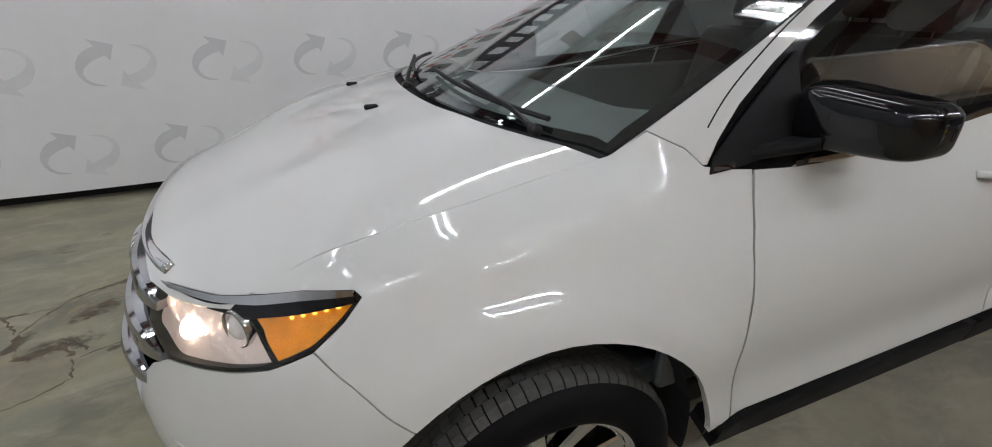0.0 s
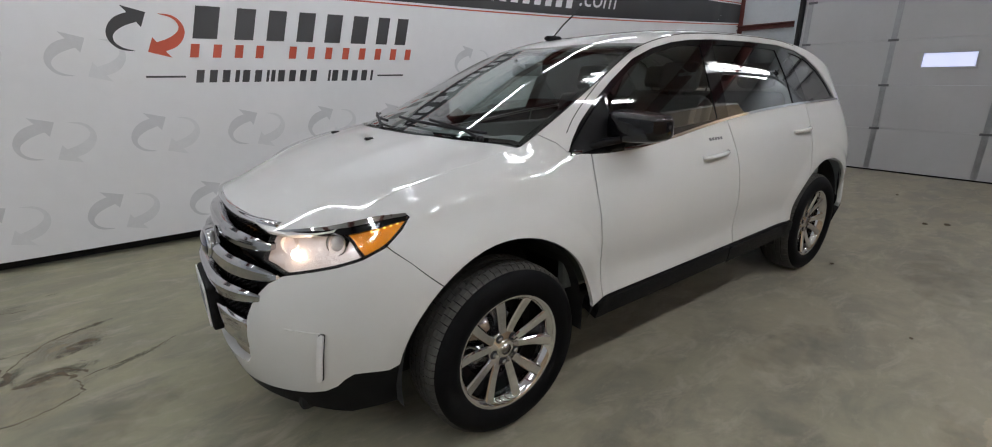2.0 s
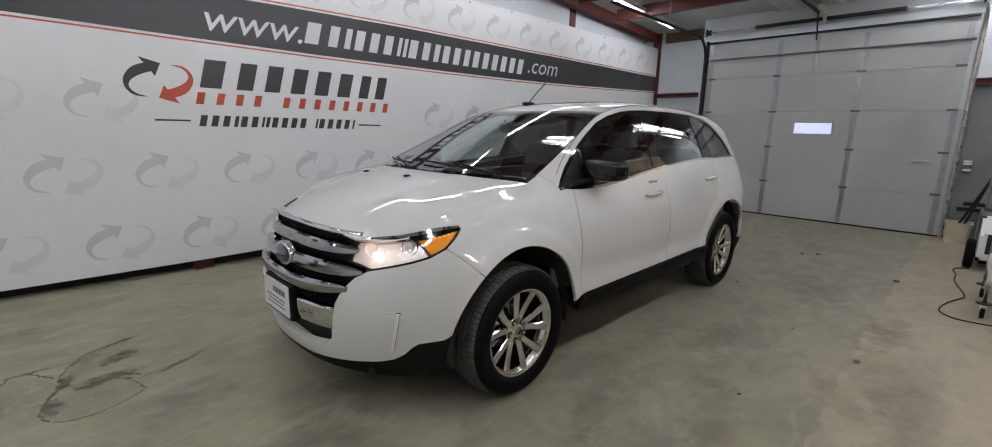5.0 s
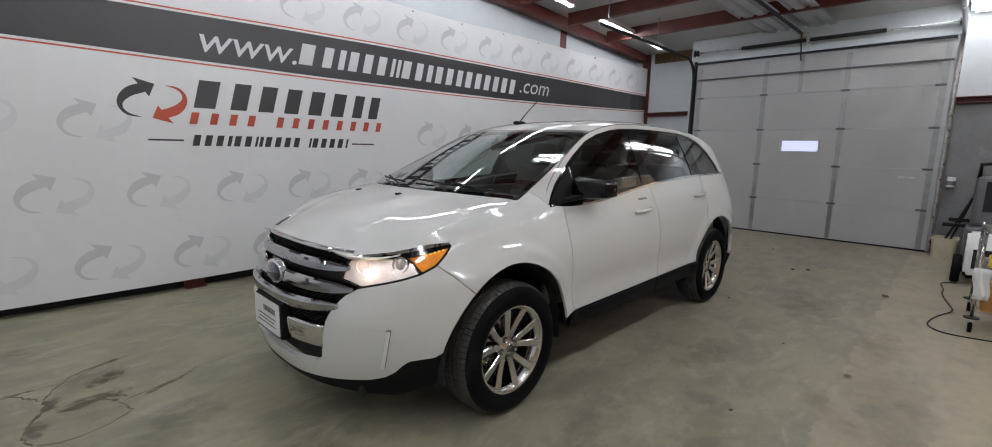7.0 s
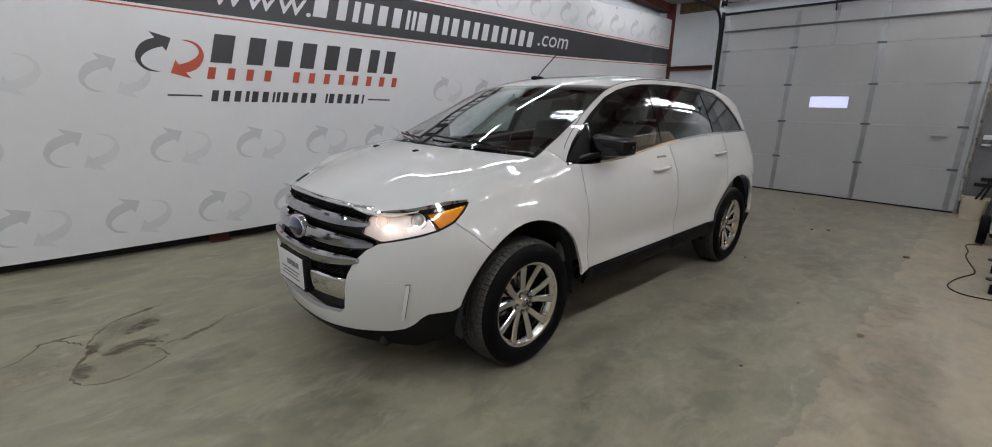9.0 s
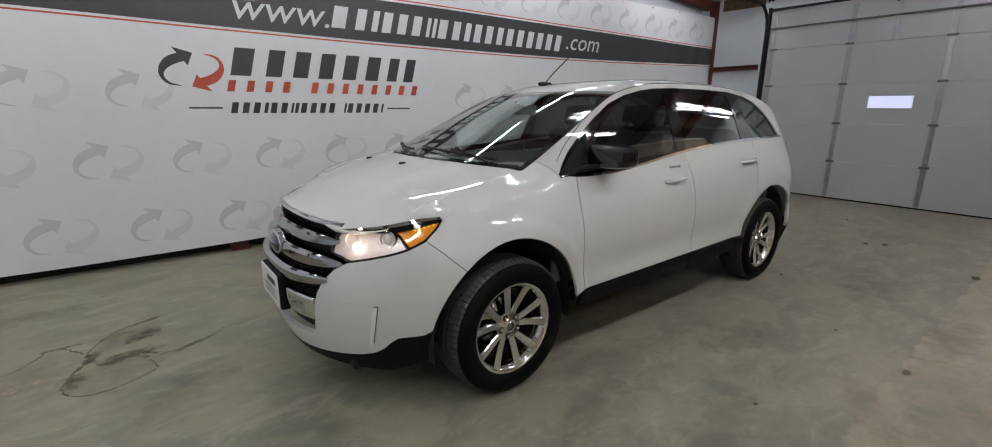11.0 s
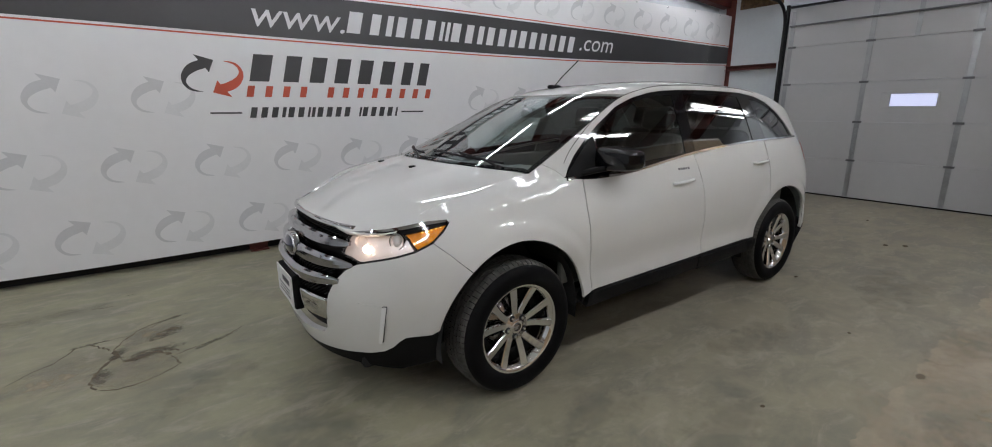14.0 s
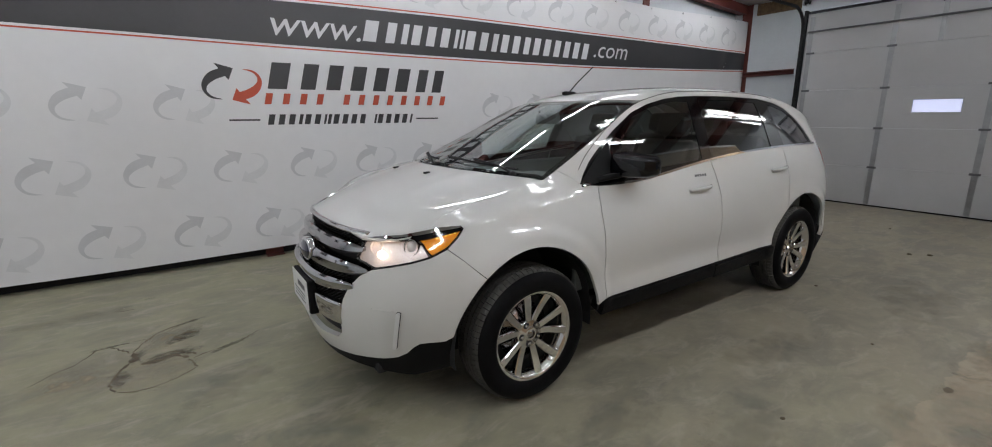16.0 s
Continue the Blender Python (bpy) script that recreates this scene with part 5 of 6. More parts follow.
    panel("fog_trim", fnn, tr(rounded(strip, 4, 0.3)), SATIN, CAR, "upright bumper strip, chrome glare put into its pale colour", step=0.015, lift=0.016, depth=0.012)
    sc = [(f[0][0] - 0.15, 0.606), (f[0][0] - 0.008, 0.597), (f[0][0] - 0.008, 0.602)]
    panel("bumper_crease", fnn, tr(sc), PAINT, CAR, "soft pressed crease", step=0.02, lift=0.003, depth=0.004)


# ---- wheels ----
def tread_block(bm, r, y0, y1, a0, a1, h):
    """One raised tread block on the tyre."""
    vs = []
    for rr in (r - 0.004, r + h):
        for y in (y0, y1):
            for a in (a0, a1):
                vs.append(bm.verts.new((rr * math.cos(a), y, rr * math.sin(a))))
    for q in ((0, 1, 3, 2), (4, 6, 7, 5), (0, 4, 5, 1), (2, 3, 7, 6), (0, 2, 6, 4), (1, 5, 7, 3)):
        bm.faces.new([vs[i] for i in q])


def make_wheel(x, y, flip, turn):
    """A wheel whose outer face looks to -y (or +y with flip)."""
    w = new("wheel")
    w.parent = CAR
    w.location = (x, y, 0.3640)
    w.rotation_euler = (0, radians(turn), math.pi if flip else 0)
    tagged(w, "chrome ten-spoke wheel with a road tyre")
    prof = [(0.235, 0.10), (0.25, 0.112), (0.30, 0.125), (0.322, 0.118), (0.342, 0.102), (0.354, 0.075), (0.354, -0.075), (0.342, -0.102), (0.322, -0.118), (0.30, -0.123), (0.27, -0.121), (0.25, -0.112), (0.238, -0.10), (0.235, 0.10)]
    tyre = part("tyre", lathe(prof, 96), RUBBER, w, "black rubber tyre", True)
    bm = bmesh.new()
    n = 76
    for k in range(n):
        a = 2 * math.pi * k / n
        d = 2 * math.pi / n
        for y0, y1, ph, fill in ((-0.113, -0.053, 0.0, 0.86), (-0.046, -0.019, 0.35, 0.88), (-0.013, 0.013, 0.1, 0.94), (0.019, 0.046, 0.6, 0.88), (0.053, 0.113, 0.3, 0.86)):
            if y0 < -0.1 or y1 > 0.1:
                s = -1 if y0 < 0 else 1
                vs = []
                for yy, rr in ((s * 0.053, 0.3640), (s * 0.076, 0.3605), (s * 0.088, 0.3530), (s * 0.094, 0.3450)):
                    for aa in (a + d * ph, a + d * (ph + fill)):
                        vs.append(bm.verts.new((rr * math.cos(aa), yy, rr * math.sin(aa))))
                lowv = [bm.verts.new((v.co.x * 0.975, v.co.y * 0.98, v.co.z * 0.975)) for v in vs]
                for i in (0, 2, 4):
                    bm.faces.new((vs[i], vs[i + 1], vs[i + 3], vs[i + 2]))
                    bm.faces.new((vs[i], vs[i + 2], lowv[i + 2], lowv[i]))
                    bm.faces.new((vs[i + 1], lowv[i + 1], lowv[i + 3], vs[i + 3]))
                bm.faces.new((vs[0], lowv[0], lowv[1], vs[1]))
                bm.faces.new((vs[6], vs[7], lowv[7], lowv[6]))
            else:
                tread_block(bm, 0.3545, y0, y1, a + d * ph, a + d * (ph + fill), 0.0095)
    tagged(part("tread", bm, TREAD, tyre, "dusty tread blocks"), kind="stuff")
    rim = part("rim", lathe([(0.228, 0.10), (0.222, 0.02), (0.205, -0.02), (0.205, -0.060), (0.222, -0.088), (0.232, -0.098), (0.244, -0.106), (0.247, -0.101), (0.240, -0.092), (0.236, 0.10)], 72), RIMCHROME, w, "polished chrome rim", True)
    part("brake_disc", lathe([(0.03, -0.005), (0.155, -0.005), (0.155, 0.018), (0.03, 0.018)], 40), DARKCHROME, w, "steel brake disc", True)
    part("drum_back", lathe([(0.0, 0.05), (0.224, 0.05), (0.224, 0.06), (0.0, 0.06)], 40), SHELL, w)
    # ten spokes in five pairs
    for k in range(10):
        pair, side = divmod(k, 2)
        base = 2 * math.pi * pair / 5 + math.pi / 2 + (0.21 if side else -0.21)
        end = 2 * math.pi * pair / 5 + math.pi / 2 + (0.312 if side else -0.312)
        bm = bmesh.new()
        rows = []
        for t in np.linspace(0, 1, 6):
            r = 0.055 + 0.176 * t
            a = base + (end - base) * t ** 0.9
            hw = 0.0175 + 0.006 * t
            y = -0.060 - 0.034 * t ** 1.3
            c, s = math.cos(a), math.sin(a)
            ring = []
            for q, d in ((-1.0, 0.035), (-1.0, 0.006), (-0.72, 0.0), (0.72, 0.0), (1.0, 0.006), (1.0, 0.035)):
                ring.append(bm.verts.new((r * c - q * hw * s, y + d, r * s + q * hw * c)))
            rows.append(ring)
        for a_, b_ in zip(rows, rows[1:]):
            for i in range(6):
                bm.faces.new((a_[i], a_[(i + 1) % 6], b_[(i + 1) % 6], b_[i]))
        bm.faces.new(rows[0])
        bm.faces.new(rows[-1])
        part("spoke", bm, RIMCHROME, w)
    part("hub", lathe([(0.080, -0.02), (0.080, -0.054), (0.072, -0.062), (0.042, -0.062), (0.039, -0.067), (0.033, -0.070), (0.0, -0.072)], 40), RIMCHROME, w, "chrome hub", True)
    cap = lathe([(0.0, -0.0735), (0.024, -0.0725), (0.024, -0.069)], 24)
    part("hub_cap", cap, DARKCHROME, w, "small dark centre cap", True)
    for k in range(5):
        a = 2 * math.pi * k / 5 + math.pi / 2 + math.pi / 5
        c = (0.057 * math.cos(a), 0, 0.057 * math.sin(a))
        # flat dark disc on the hub paints the shade of a lug hole
        part("lug_hole_shade", lathe([(0.0185, -0.0625), (0.0185, -0.0635), (0.0, -0.0635)], 16, center=c), SHELL, w, "", True)
        part("lug_nut", lathe([(0.0115, -0.059), (0.0115, -0.069), (0.007, -0.074), (0.0, -0.074)], 6, center=c), CHROME, w)
    return w


for x, y, fl, tn in ((-0.008, -0.802, False, 8), (2.818, -0.802, False, 31), (-0.008, 0.802, True, 12), (2.818, 0.802, True, 0)):
    make_wheel(x, y, fl, tn)

# wheel housings and underbody
for cx, a, b in (ARCH_F, ARCH_R):
    for s in (-1, 1):
        bm = bmesh.new()
        rows = []
        for k in range(25):
            t = radians(-8 + 196 * k / 24)
            rows.append([bm.verts.new((cx + (a - 0.002) * math.cos(t), s * yy, 0.37 + (b - 0.002) * math.sin(t))) for yy in (0.875, 0.52)] + [bm.verts.new((cx, s * 0.52, 0.37))])
        for p, q in zip(rows, rows[1:]):
            bm.faces.new((p[0], p[1], q[1], q[0]))
            bm.faces.new((p[1], p[2], q[2], q[1]))
        part("wheel_housing", bm, SHELL, CAR, "black wheel housing liner")
bm = box(-0.75, -0.60, 0.24, 3.5, 0.60, 0.44, 0.02)
box(0.45, -0.76, 0.31, 2.30, 0.76, 0.42, 0.02, bm=bm)
part("underbody", bm, SHELL, CAR, "dark underbody")
part("engine_bay", box(-0.70, -0.50, 0.45, 0.10, 0.50, 0.88, 0.02), SHELL, CAR)

# ---- mirrors, handles, wipers, aerial ----
for s in (-1, 1):
    mir = new("door_mirror")
    mir.parent = CAR
    tagged(mir, "gloss black door mirror")
    bm = bmesh.new()
    bmesh.ops.create_cube(bm, size=2)
    bmesh.ops.subdivide_edges(bm, edges=bm.edges, cuts=13, use_grid_fill=True)
    for v in bm.verts:
        p = v.co
        q = p / (abs(p.x) ** 3.6 + abs(p.y) ** 6 + abs(p.z) ** 4.6) ** (1 / 4.7)
        t = (q.y + 1) / 2
        front = 1.12 if q.x < 0 else 0.9
        v.co = (0.70 + q.x * 0.080 * front * (1 - 0.10 * t) + 0.028 * t, s * (0.903 + q.y * 0.131), 1.206 + q.z * 0.067 - 0.010 * q.y * q.z)
    part("mirror_shell", bm, GLOSSBLACK, mir, "gloss black mirror cap", True)
    bm = bmesh.new()
    rows = []
    for t in np.linspace(0, 1, 7):
        yy = 0.765 + 0.10 * t
        xm, zm = 0.56 + 0.11 * t ** 1.2, 1.128 + 0.028 * t
        hx, hz = 0.115 - 0.045 * t, 0.020 - 0.004 * t
        rows.append([bm.verts.new((xm + hx * math.copysign(abs(math.cos(k * math.pi / 6)) ** 0.7, math.cos(k * math.pi / 6)), s * yy, zm + 0.02 * (1 - t) * math.cos(k * math.pi / 6) + hz * math.copysign(abs(math.sin(k * math.pi / 6)) ** 0.7, math.sin(k * math.pi / 6)))) for k in range(12)])
    for a_, b_ in zip(rows, rows[1:]):
        for i in range(12):
            bm.faces.new((a_[i], a_[(i + 1) % 12], b_[(i + 1) % 12], b_[i]))
    bm.faces.new(rows[0])
    bm.faces.new(rows[-1])
    part("mirror_base", bm, BLACK, mir, "black mirror foot", True)
    part("mirror_glass", box(0.776, s * 0.915 - 0.085, 1.16, 0.782, s * 0.915 + 0.085, 1.25, 0.004), CHROME, mir, "mirror glass")
    fn, sg = (skin, 1) if s < 0 else (far_skin, -1)
    tri_loop = rounded(xz([(0.385, 1.10), (0.45, 1.105), (0.655, 1.14), (0.675, 1.335), (0.60, 1.285), (0.49, 1.205), (0.40, 1.13)]), 3, 0.15)
    panel("mirror_sail", fn, [(sg * u, v) for u, v in tri_loop][::sg], BLACK, mir, "black mirror sail panel", step=0.03, lift=0.003, depth=0.006)
    loop = xz([(0.392, 1.103), (0.45, 1.108), (0.455, 1.117), (0.398, 1.115)])
    panel("sail_trim", fn, [(sg * u, v) for u, v in loop][::sg], CHROME, mir, "chrome sail trim end", step=0.02, lift=0.006, depth=0.006)
    # handles
    for hx, hz in ((1.367, 1.018), (2.403, 1.075)):
        u = at_x(hx, hz)
        X, Y, _ = skin(u, hz)
        Y = float(Y) * (1 if s < 0 else -1)
        h = new("door_handle")
        h.parent = CAR
        tagged(h, "white grab handle")
        bm = bmesh.new()
        rows = []
        for t in np.linspace(-1, 1, 13):
            o = 0.024 * (1 - abs(t) ** 3.5)
            hh = 0.0145 - 0.004 * abs(t)
            rows.append([bm.verts.new((hx + 0.118 * t, Y + s * (o + d), hz + 0.006 * t + e * hh)) for d, e in ((0.0, -1), (0.013, -0.6), (0.015, 0), (0.013, 0.6), (0.0, 1), (-0.008, 0.6), (-0.008, -0.6))])
        for a_, b_ in zip(rows, rows[1:]):
            for i in range(7):
                bm.faces.new((a_[i], b_[i], b_[(i + 1) % 7], a_[(i + 1) % 7]))
        bm.faces.new(rows[0])
        bm.faces.new(rows[-1])
        part("grip", bm, PAINT, h, "", True)
        fnh, sgh = fn, sg
        cup = rounded(xz([(hx - 0.06, hz - 0.032), (hx + 0.05, hz - 0.030), (hx + 0.05, hz + 0.036), (hx - 0.06, hz + 0.034)]), 4, 0.4)
        panel("recess", fnh, [(sgh * u_, v) for u_, v in cup][::sgh], PAINT, h, "pressed handle recess", step=0.03, lift=0.001)
    if s < 0:
        for k in range(5):
            loop = xz([(1.345 + 0.025 * k, 1.088), (1.365 + 0.025 * k, 1.089), (1.365 + 0.025 * k, 1.103), (1.345 + 0.025 * k, 1.102)])
            panel("keypad_button", skin, loop, GREYPLASTIC, CAR, "grey door keypad button", step=0.02, lift=0.002)


def on_glass(x, y, up=0.0):
    a, b, c = top(x, y)
    return Vector((float(a), float(b), float(c) + up))


for y0, y1, name in ((-0.60, 0.02, "wiper"), (0.06, 0.60, "wiper")):
    wp = new(name)
    wp.parent = CAR
    tagged(wp, "black windscreen wiper resting at the foot of the glass")
    pts = []
    for t in np.linspace(0, 1, 9):
        y = y0 + (y1 - y0) * t
        pts.append(on_glass(float(cowl(y)) + 0.05 + 0.05 * t, y, 0.014))
    part("blade", tube(pts, 0.0065, n=6), BLACKSTEEL, wp)
    piv = Vector((float(cowl(y0)) + 0.015, y0, 1.180))
    mid = pts[4] + Vector((0, 0, 0.018))
    part("arm", tube([piv, piv + (mid - piv) * 0.3 + Vector((0, 0, 0.012)), mid], 0.0065, n=6), BLACKSTEEL, wp)
    part("pivot", lathe([(0.0, -0.014), (0.013, -0.014), (0.013, 0.014), (0.0, 0.014)], 14, center=piv), BLACKSTEEL, wp, "", True)
for y in (-0.135, 0.330):
    nz = part("washer_nozzle", box(-0.02, -0.013, -0.004, 0.02, 0.013, 0.009, 0.006, m=Matrix.Translation((-0.218, y, float(hood(-0.218, y)[2])))), BLACK, CAR, "small black washer nozzle")
aer = new("aerial")
aer.parent = CAR
tagged(aer, "short black roof aerial")
b0 = on_glass(1.143, 0.132)
part("aerial_base", box(-0.06, -0.025, -0.01, 0.06, 0.025, 0.02, 0.016, m=Matrix.Translation(b0 + Vector((0, 0, 0.004)))), BLACK, aer)
part("mast", tube([b0 + Vector((0.0, 0, 0.015)), b0 + Vector((0.10, 0.02, 0.09)), Vector((1.46, 0.20, 1.865))], 0.0045, n=6), BLACKSTEEL, aer)

# ---- cabin ----
part("cabin_floor", box(0.2, -0.75, 0.45, 3.3, 0.75, 0.52, 0.01), INTERIOR, CAR, "dark cabin floor")
for s in (-1, 1):
    part("door_trim", box(0.35, s * 0.80 - 0.02, 0.5, 3.0, s * 0.80 + 0.02, 1.09, 0.015), INTERIOR, CAR, "dark door trim")
bm = bmesh.new()
rows = []
for y in np.linspace(-0.66, 0.66, 27):
    k = 0.03 * math.exp(-(((y + 0.36) / 0.16) ** 2))
    rows.append([bm.verts.new((x, y, z)) for x, z in ((0.05, 0.95), (0.02, 1.105), (0.22, 1.125), (0.45, 1.115 + k), (0.62, 1.09 + k), (0.68, 1.03), (0.66, 0.75), (0.5, 0.6))])
for a, b in zip(rows, rows[1:]):
    for i in range(7):
        bm.faces.new((a[i], a[i + 1], b[i + 1], b[i]))
part("dashboard", bm, INTERIOR, CAR, "dark grey dashboard", True)
sw = new("steering_wheel")
sw.parent = CAR
tagged(sw, "black leather steering wheel")
m = Matrix.Translation((0.86, -0.36, 1.02)) @ Matrix.Rotation(radians(-65), 4, "Y")
part("rim", tube([m @ Vector((0.185 * math.cos(k * math.pi / 16), 0.185 * math.sin(k * math.pi / 16), 0)) for k in range(32)], 0.016, close=True), LEATHER, sw, "", True)
part("boss", box(-0.06, -0.07, -0.03, 0.06, 0.07, 0.02, 0.02, m=m), INTERIOR, sw)
for a, b in (((0, 0.07, 0), (0, 0.18, 0)), ((0, -0.07, 0), (0, -0.18, 0)), ((0.05, 0, 0), (0.18, 0, 0))):
    part("spoke", tube([m @ Vector(a), m @ Vector(b)], 0.015), INTERIOR, sw)
part("column", tube([m @ Vector((0, 0, 0)), Vector((0.6, -0.36, 0.95))], 0.04), INTERIOR, sw)


def seat(x, y, w, name="seat", rests=(0.0,)):
    st = new(name)
    st.parent = CAR
    tagged(st, "charcoal leather seat with a headrest")
    part("cushion", box(x - 0.28, y - w / 2, 0.52, x + 0.26, y + w / 2, 0.78, 0.06, seg=3), LEATHER, st)
    mm = Matrix.Translation((x + 0.28, y, 0.72)) @ Matrix.Rotation(radians(16), 4, "Y")
    part("backrest", box(-0.08, -w / 2, 0.0, 0.08, w / 2, 0.60, 0.06, m=mm, seg=3), LEATHER, st)
    for r in rests:
        part("headrest", box(-0.05, r - 0.13, 0.63, 0.06, r + 0.13, 0.81, 0.045, m=mm, seg=3), LEATHER, st)
        for d in (-0.05, 0.05):
            part("post", tube([mm @ Vector((0, r + d, 0.58)), mm @ Vector((0, r + d, 0.66))], 0.007), CHROME, st)


seat(1.30, -0.37, 0.50)
seat(1.30, 0.37, 0.50)
seat(2.20, 0.0, 1.30, rests=(-0.42, 0.0, 0.42))
rv = new("rear_view_mirror")
rv.parent = CAR
tagged(rv, "dark rear view mirror on the windscreen")
c = on_glass(0.76, 0.0, -0.06)
part("mirror_case", box(-0.02, -0.12, -0.035, 0.02, 0.12, 0.035, 0.014, m=Matrix.Translation(c + Vector((0.06, 0, 0)))), INTERIOR, rv)
part("stem", tube([c + Vector((0.05, 0, 0.01)), on_glass(0.74, 0, -0.006)], 0.012), INTERIOR, rv)
panel("headliner", lambda x, y: top(x, y, -0.03), [(1.1, -0.52), (3.2, -0.48), (3.2, 0.48), (1.1, 0.52)], GREYPLASTIC, CAR, "grey cloth headliner", step=0.1)


# ---- floor marks: cracks and crumbs ----
def crack(points, width, label="dark irregular crack in the concrete"):
    """A jagged ribbon of dirt along a few points, thick and thin by chance."""
    pts = [Vector((x, y, 0)) for x, y in points]
    line = []
    for a, b in zip(pts, pts[1:]):
        k = max(2, int((b - a).length / 0.018))
        for i in range(k):
            line.append(a + (b - a) * (i / k) + Vector((random.uniform(-1, 1), random.uniform(-1, 1), 0)) * 0.007)
    line.append(pts[-1])
    bm = bmesh.new()
    rows = []
    for i, p in enumerate(line):
        d = (line[min(i + 1, len(line) - 1)] - line[max(i - 1, 0)]).normalized()
        n = Vector((-d.y, d.x, 0))
        w = width * (0.25 + 1.1 * abs(noise.noise(p * 9.0)) * 1.6 + 0.25 * random.random())
        if i in (0, len(line) - 1):
            w *= 0.1
        rows.append([bm.verts.new(p + n * w * random.uniform(0.6, 1.4) + Vector((0, 0, 0.0012))), bm.verts.new(p - n * w * random.uniform(0.6, 1.4) + Vector((0, 0, 0.0012)))])
    for a, b in zip(rows, rows[1:]):
        bm.faces.new((a[0], a[1], b[1], b[0]))
    return tagged(part("floor_crack", bm, CRACK), label, "floor crack", kind="structure")


crack([(-1.46, 1.36), (-1.59, 1.30), (-1.69, 1.25), (-1.78, 1.10), (-1.83, 0.97)], 0.007)
crack([(-1.46, 1.36), (-1.55, 1.34), (-1.66, 1.20), (-1.73, 1.17), (-1.96, 1.16)], 0.003)
crack([(-1.83, 0.97), (-1.80, 0.86), (-1.84, 0.82)], 0.022)
crack([(-1.78, 0.76), (-1.70, 0.76), (-1.60, 0.80), (-1.53, 0.70)], 0.016)
crack([(-1.70, 0.83), (-1.62, 0.86), (-1.55, 0.80), (-1.49, 0.72)], 0.009)
crack([(-1.53, 0.68), (-1.49, 0.54), (-1.56, 0.48), (-1.67, 0.42), (-1.78, 0.41), (-1.88, 0.46)], 0.005)
crack([(-1.88, 0.46), (-1.92, 0.56), (-1.89, 0.72), (-1.84, 0.82)], 0.011)
crack([(-1.84, 0.98), (-1.96, 1.16), (-2.03, 1.14), (-2.13, 0.97), (-2.19, 0.94), (-2.26, 0.86), (-2.31, 0.81)], 0.005)
crack([(-1.10, 0.88), (-1.23, 0.76), (-1.38, 0.72), (-1.51, 0.68)], 0.004)
crack([(-1.46, 1.10), (-1.52, 1.13), (-1.60, 1.10), (-1.56, 1.04)], 0.010)
crack([(-2.0, 1.885), (-1.93, 1.865), (-1.86, 1.86)], 0.006)
crack([(-1.80, 2.07), (-1.77, 2.085), (-1.73, 2.08)], 0.006)


def blot(x, y, rx, ry, material, label, z=0.0006, n=26, rough=0.35):
    bm = bmesh.new()
    ring = []
    for k in range(n):
        a = k * 2 * math.pi / n
        f = 1 + rough * noise.noise(Vector((2.2 * math.cos(a) + x * 7, 2.2 * math.sin(a) + y * 7, 0.3)))
        ring.append(bm.verts.new((x + rx * f * math.cos(a), y + ry * f * math.sin(a), z)))
    bm.faces.new(ring)
    return tagged(part("floor_stain", bm, material), label, "floor stain", kind="structure")


def film_patch(x, y, rx, ry, material, label, z, turn=0.0, n=36):
    """A patch of film on the floor, thick in its middle and broken up towards its rim."""
    verts, faces, thick = [(0.0, 0.0)], [], [1.0]
    for j, f in enumerate((0.35, 0.7, 1.0)):
        for k in range(n):
            verts.append((f * rx * math.cos(k * 2 * math.pi / n), f * ry * math.sin(k * 2 * math.pi / n)))
            thick.append((0.8, 0.45, 0.0)[j])
    for k in range(n):
        faces.append((0, 1 + k, 1 + (k + 1) % n))
        for j in (0, 1):
            faces.append((1 + j * n + k, 1 + (j + 1) * n + k, 1 + (j + 1) * n + (k + 1) % n, 1 + j * n + (k + 1) % n))
    c, s = math.cos(turn), math.sin(turn)
    me = bpy.data.meshes.new("floor_stain")
    me.from_pydata([(x + c * u - s * v, y + s * u + c * v, z) for u, v in verts], [], faces)
    me.attributes.new("film", "FLOAT", "POINT").data.foreach_set("value", thick)
    return tagged(put_mesh("floor_stain", me, material), label, "floor stain", kind="structure")


film_patch(-1.70, 0.60, 0.26, 0.24, DUSTFILM, "pale worn spot inside the floor crack", 0.0005)
film_patch(-1.60, 1.12, 0.24, 0.17, DUSTFILM, "pale worn spot inside the floor crack", 0.0006, 0.5)
film_patch(-2.1, 0.75, 0.34, 0.22, DUSTFILM, "pale worn spot beside the floor crack", 0.0007, 0.3)
for x, y, rx, ry, turn in ((-1.62, 0.80, 0.22, 0.085, 0.15), (-1.55, 1.06, 0.15, 0.07, 0.7), (-1.80, 0.90, 0.13, 0.05, 1.3), (-1.87, 0.62, 0.13, 0.06, 1.4), (-1.50, 1.33, 0.13, 0.03, 0.45), (-1.95, 1.16, 0.16, 0.03, 0.1), (-1.30, 0.74, 0.2, 0.035, 0.5)):
    film_patch(x, y, rx, ry, BROWNFILM, "brown dirty stain along the floor crack", 0.0008 + 0.00004 * x, turn)
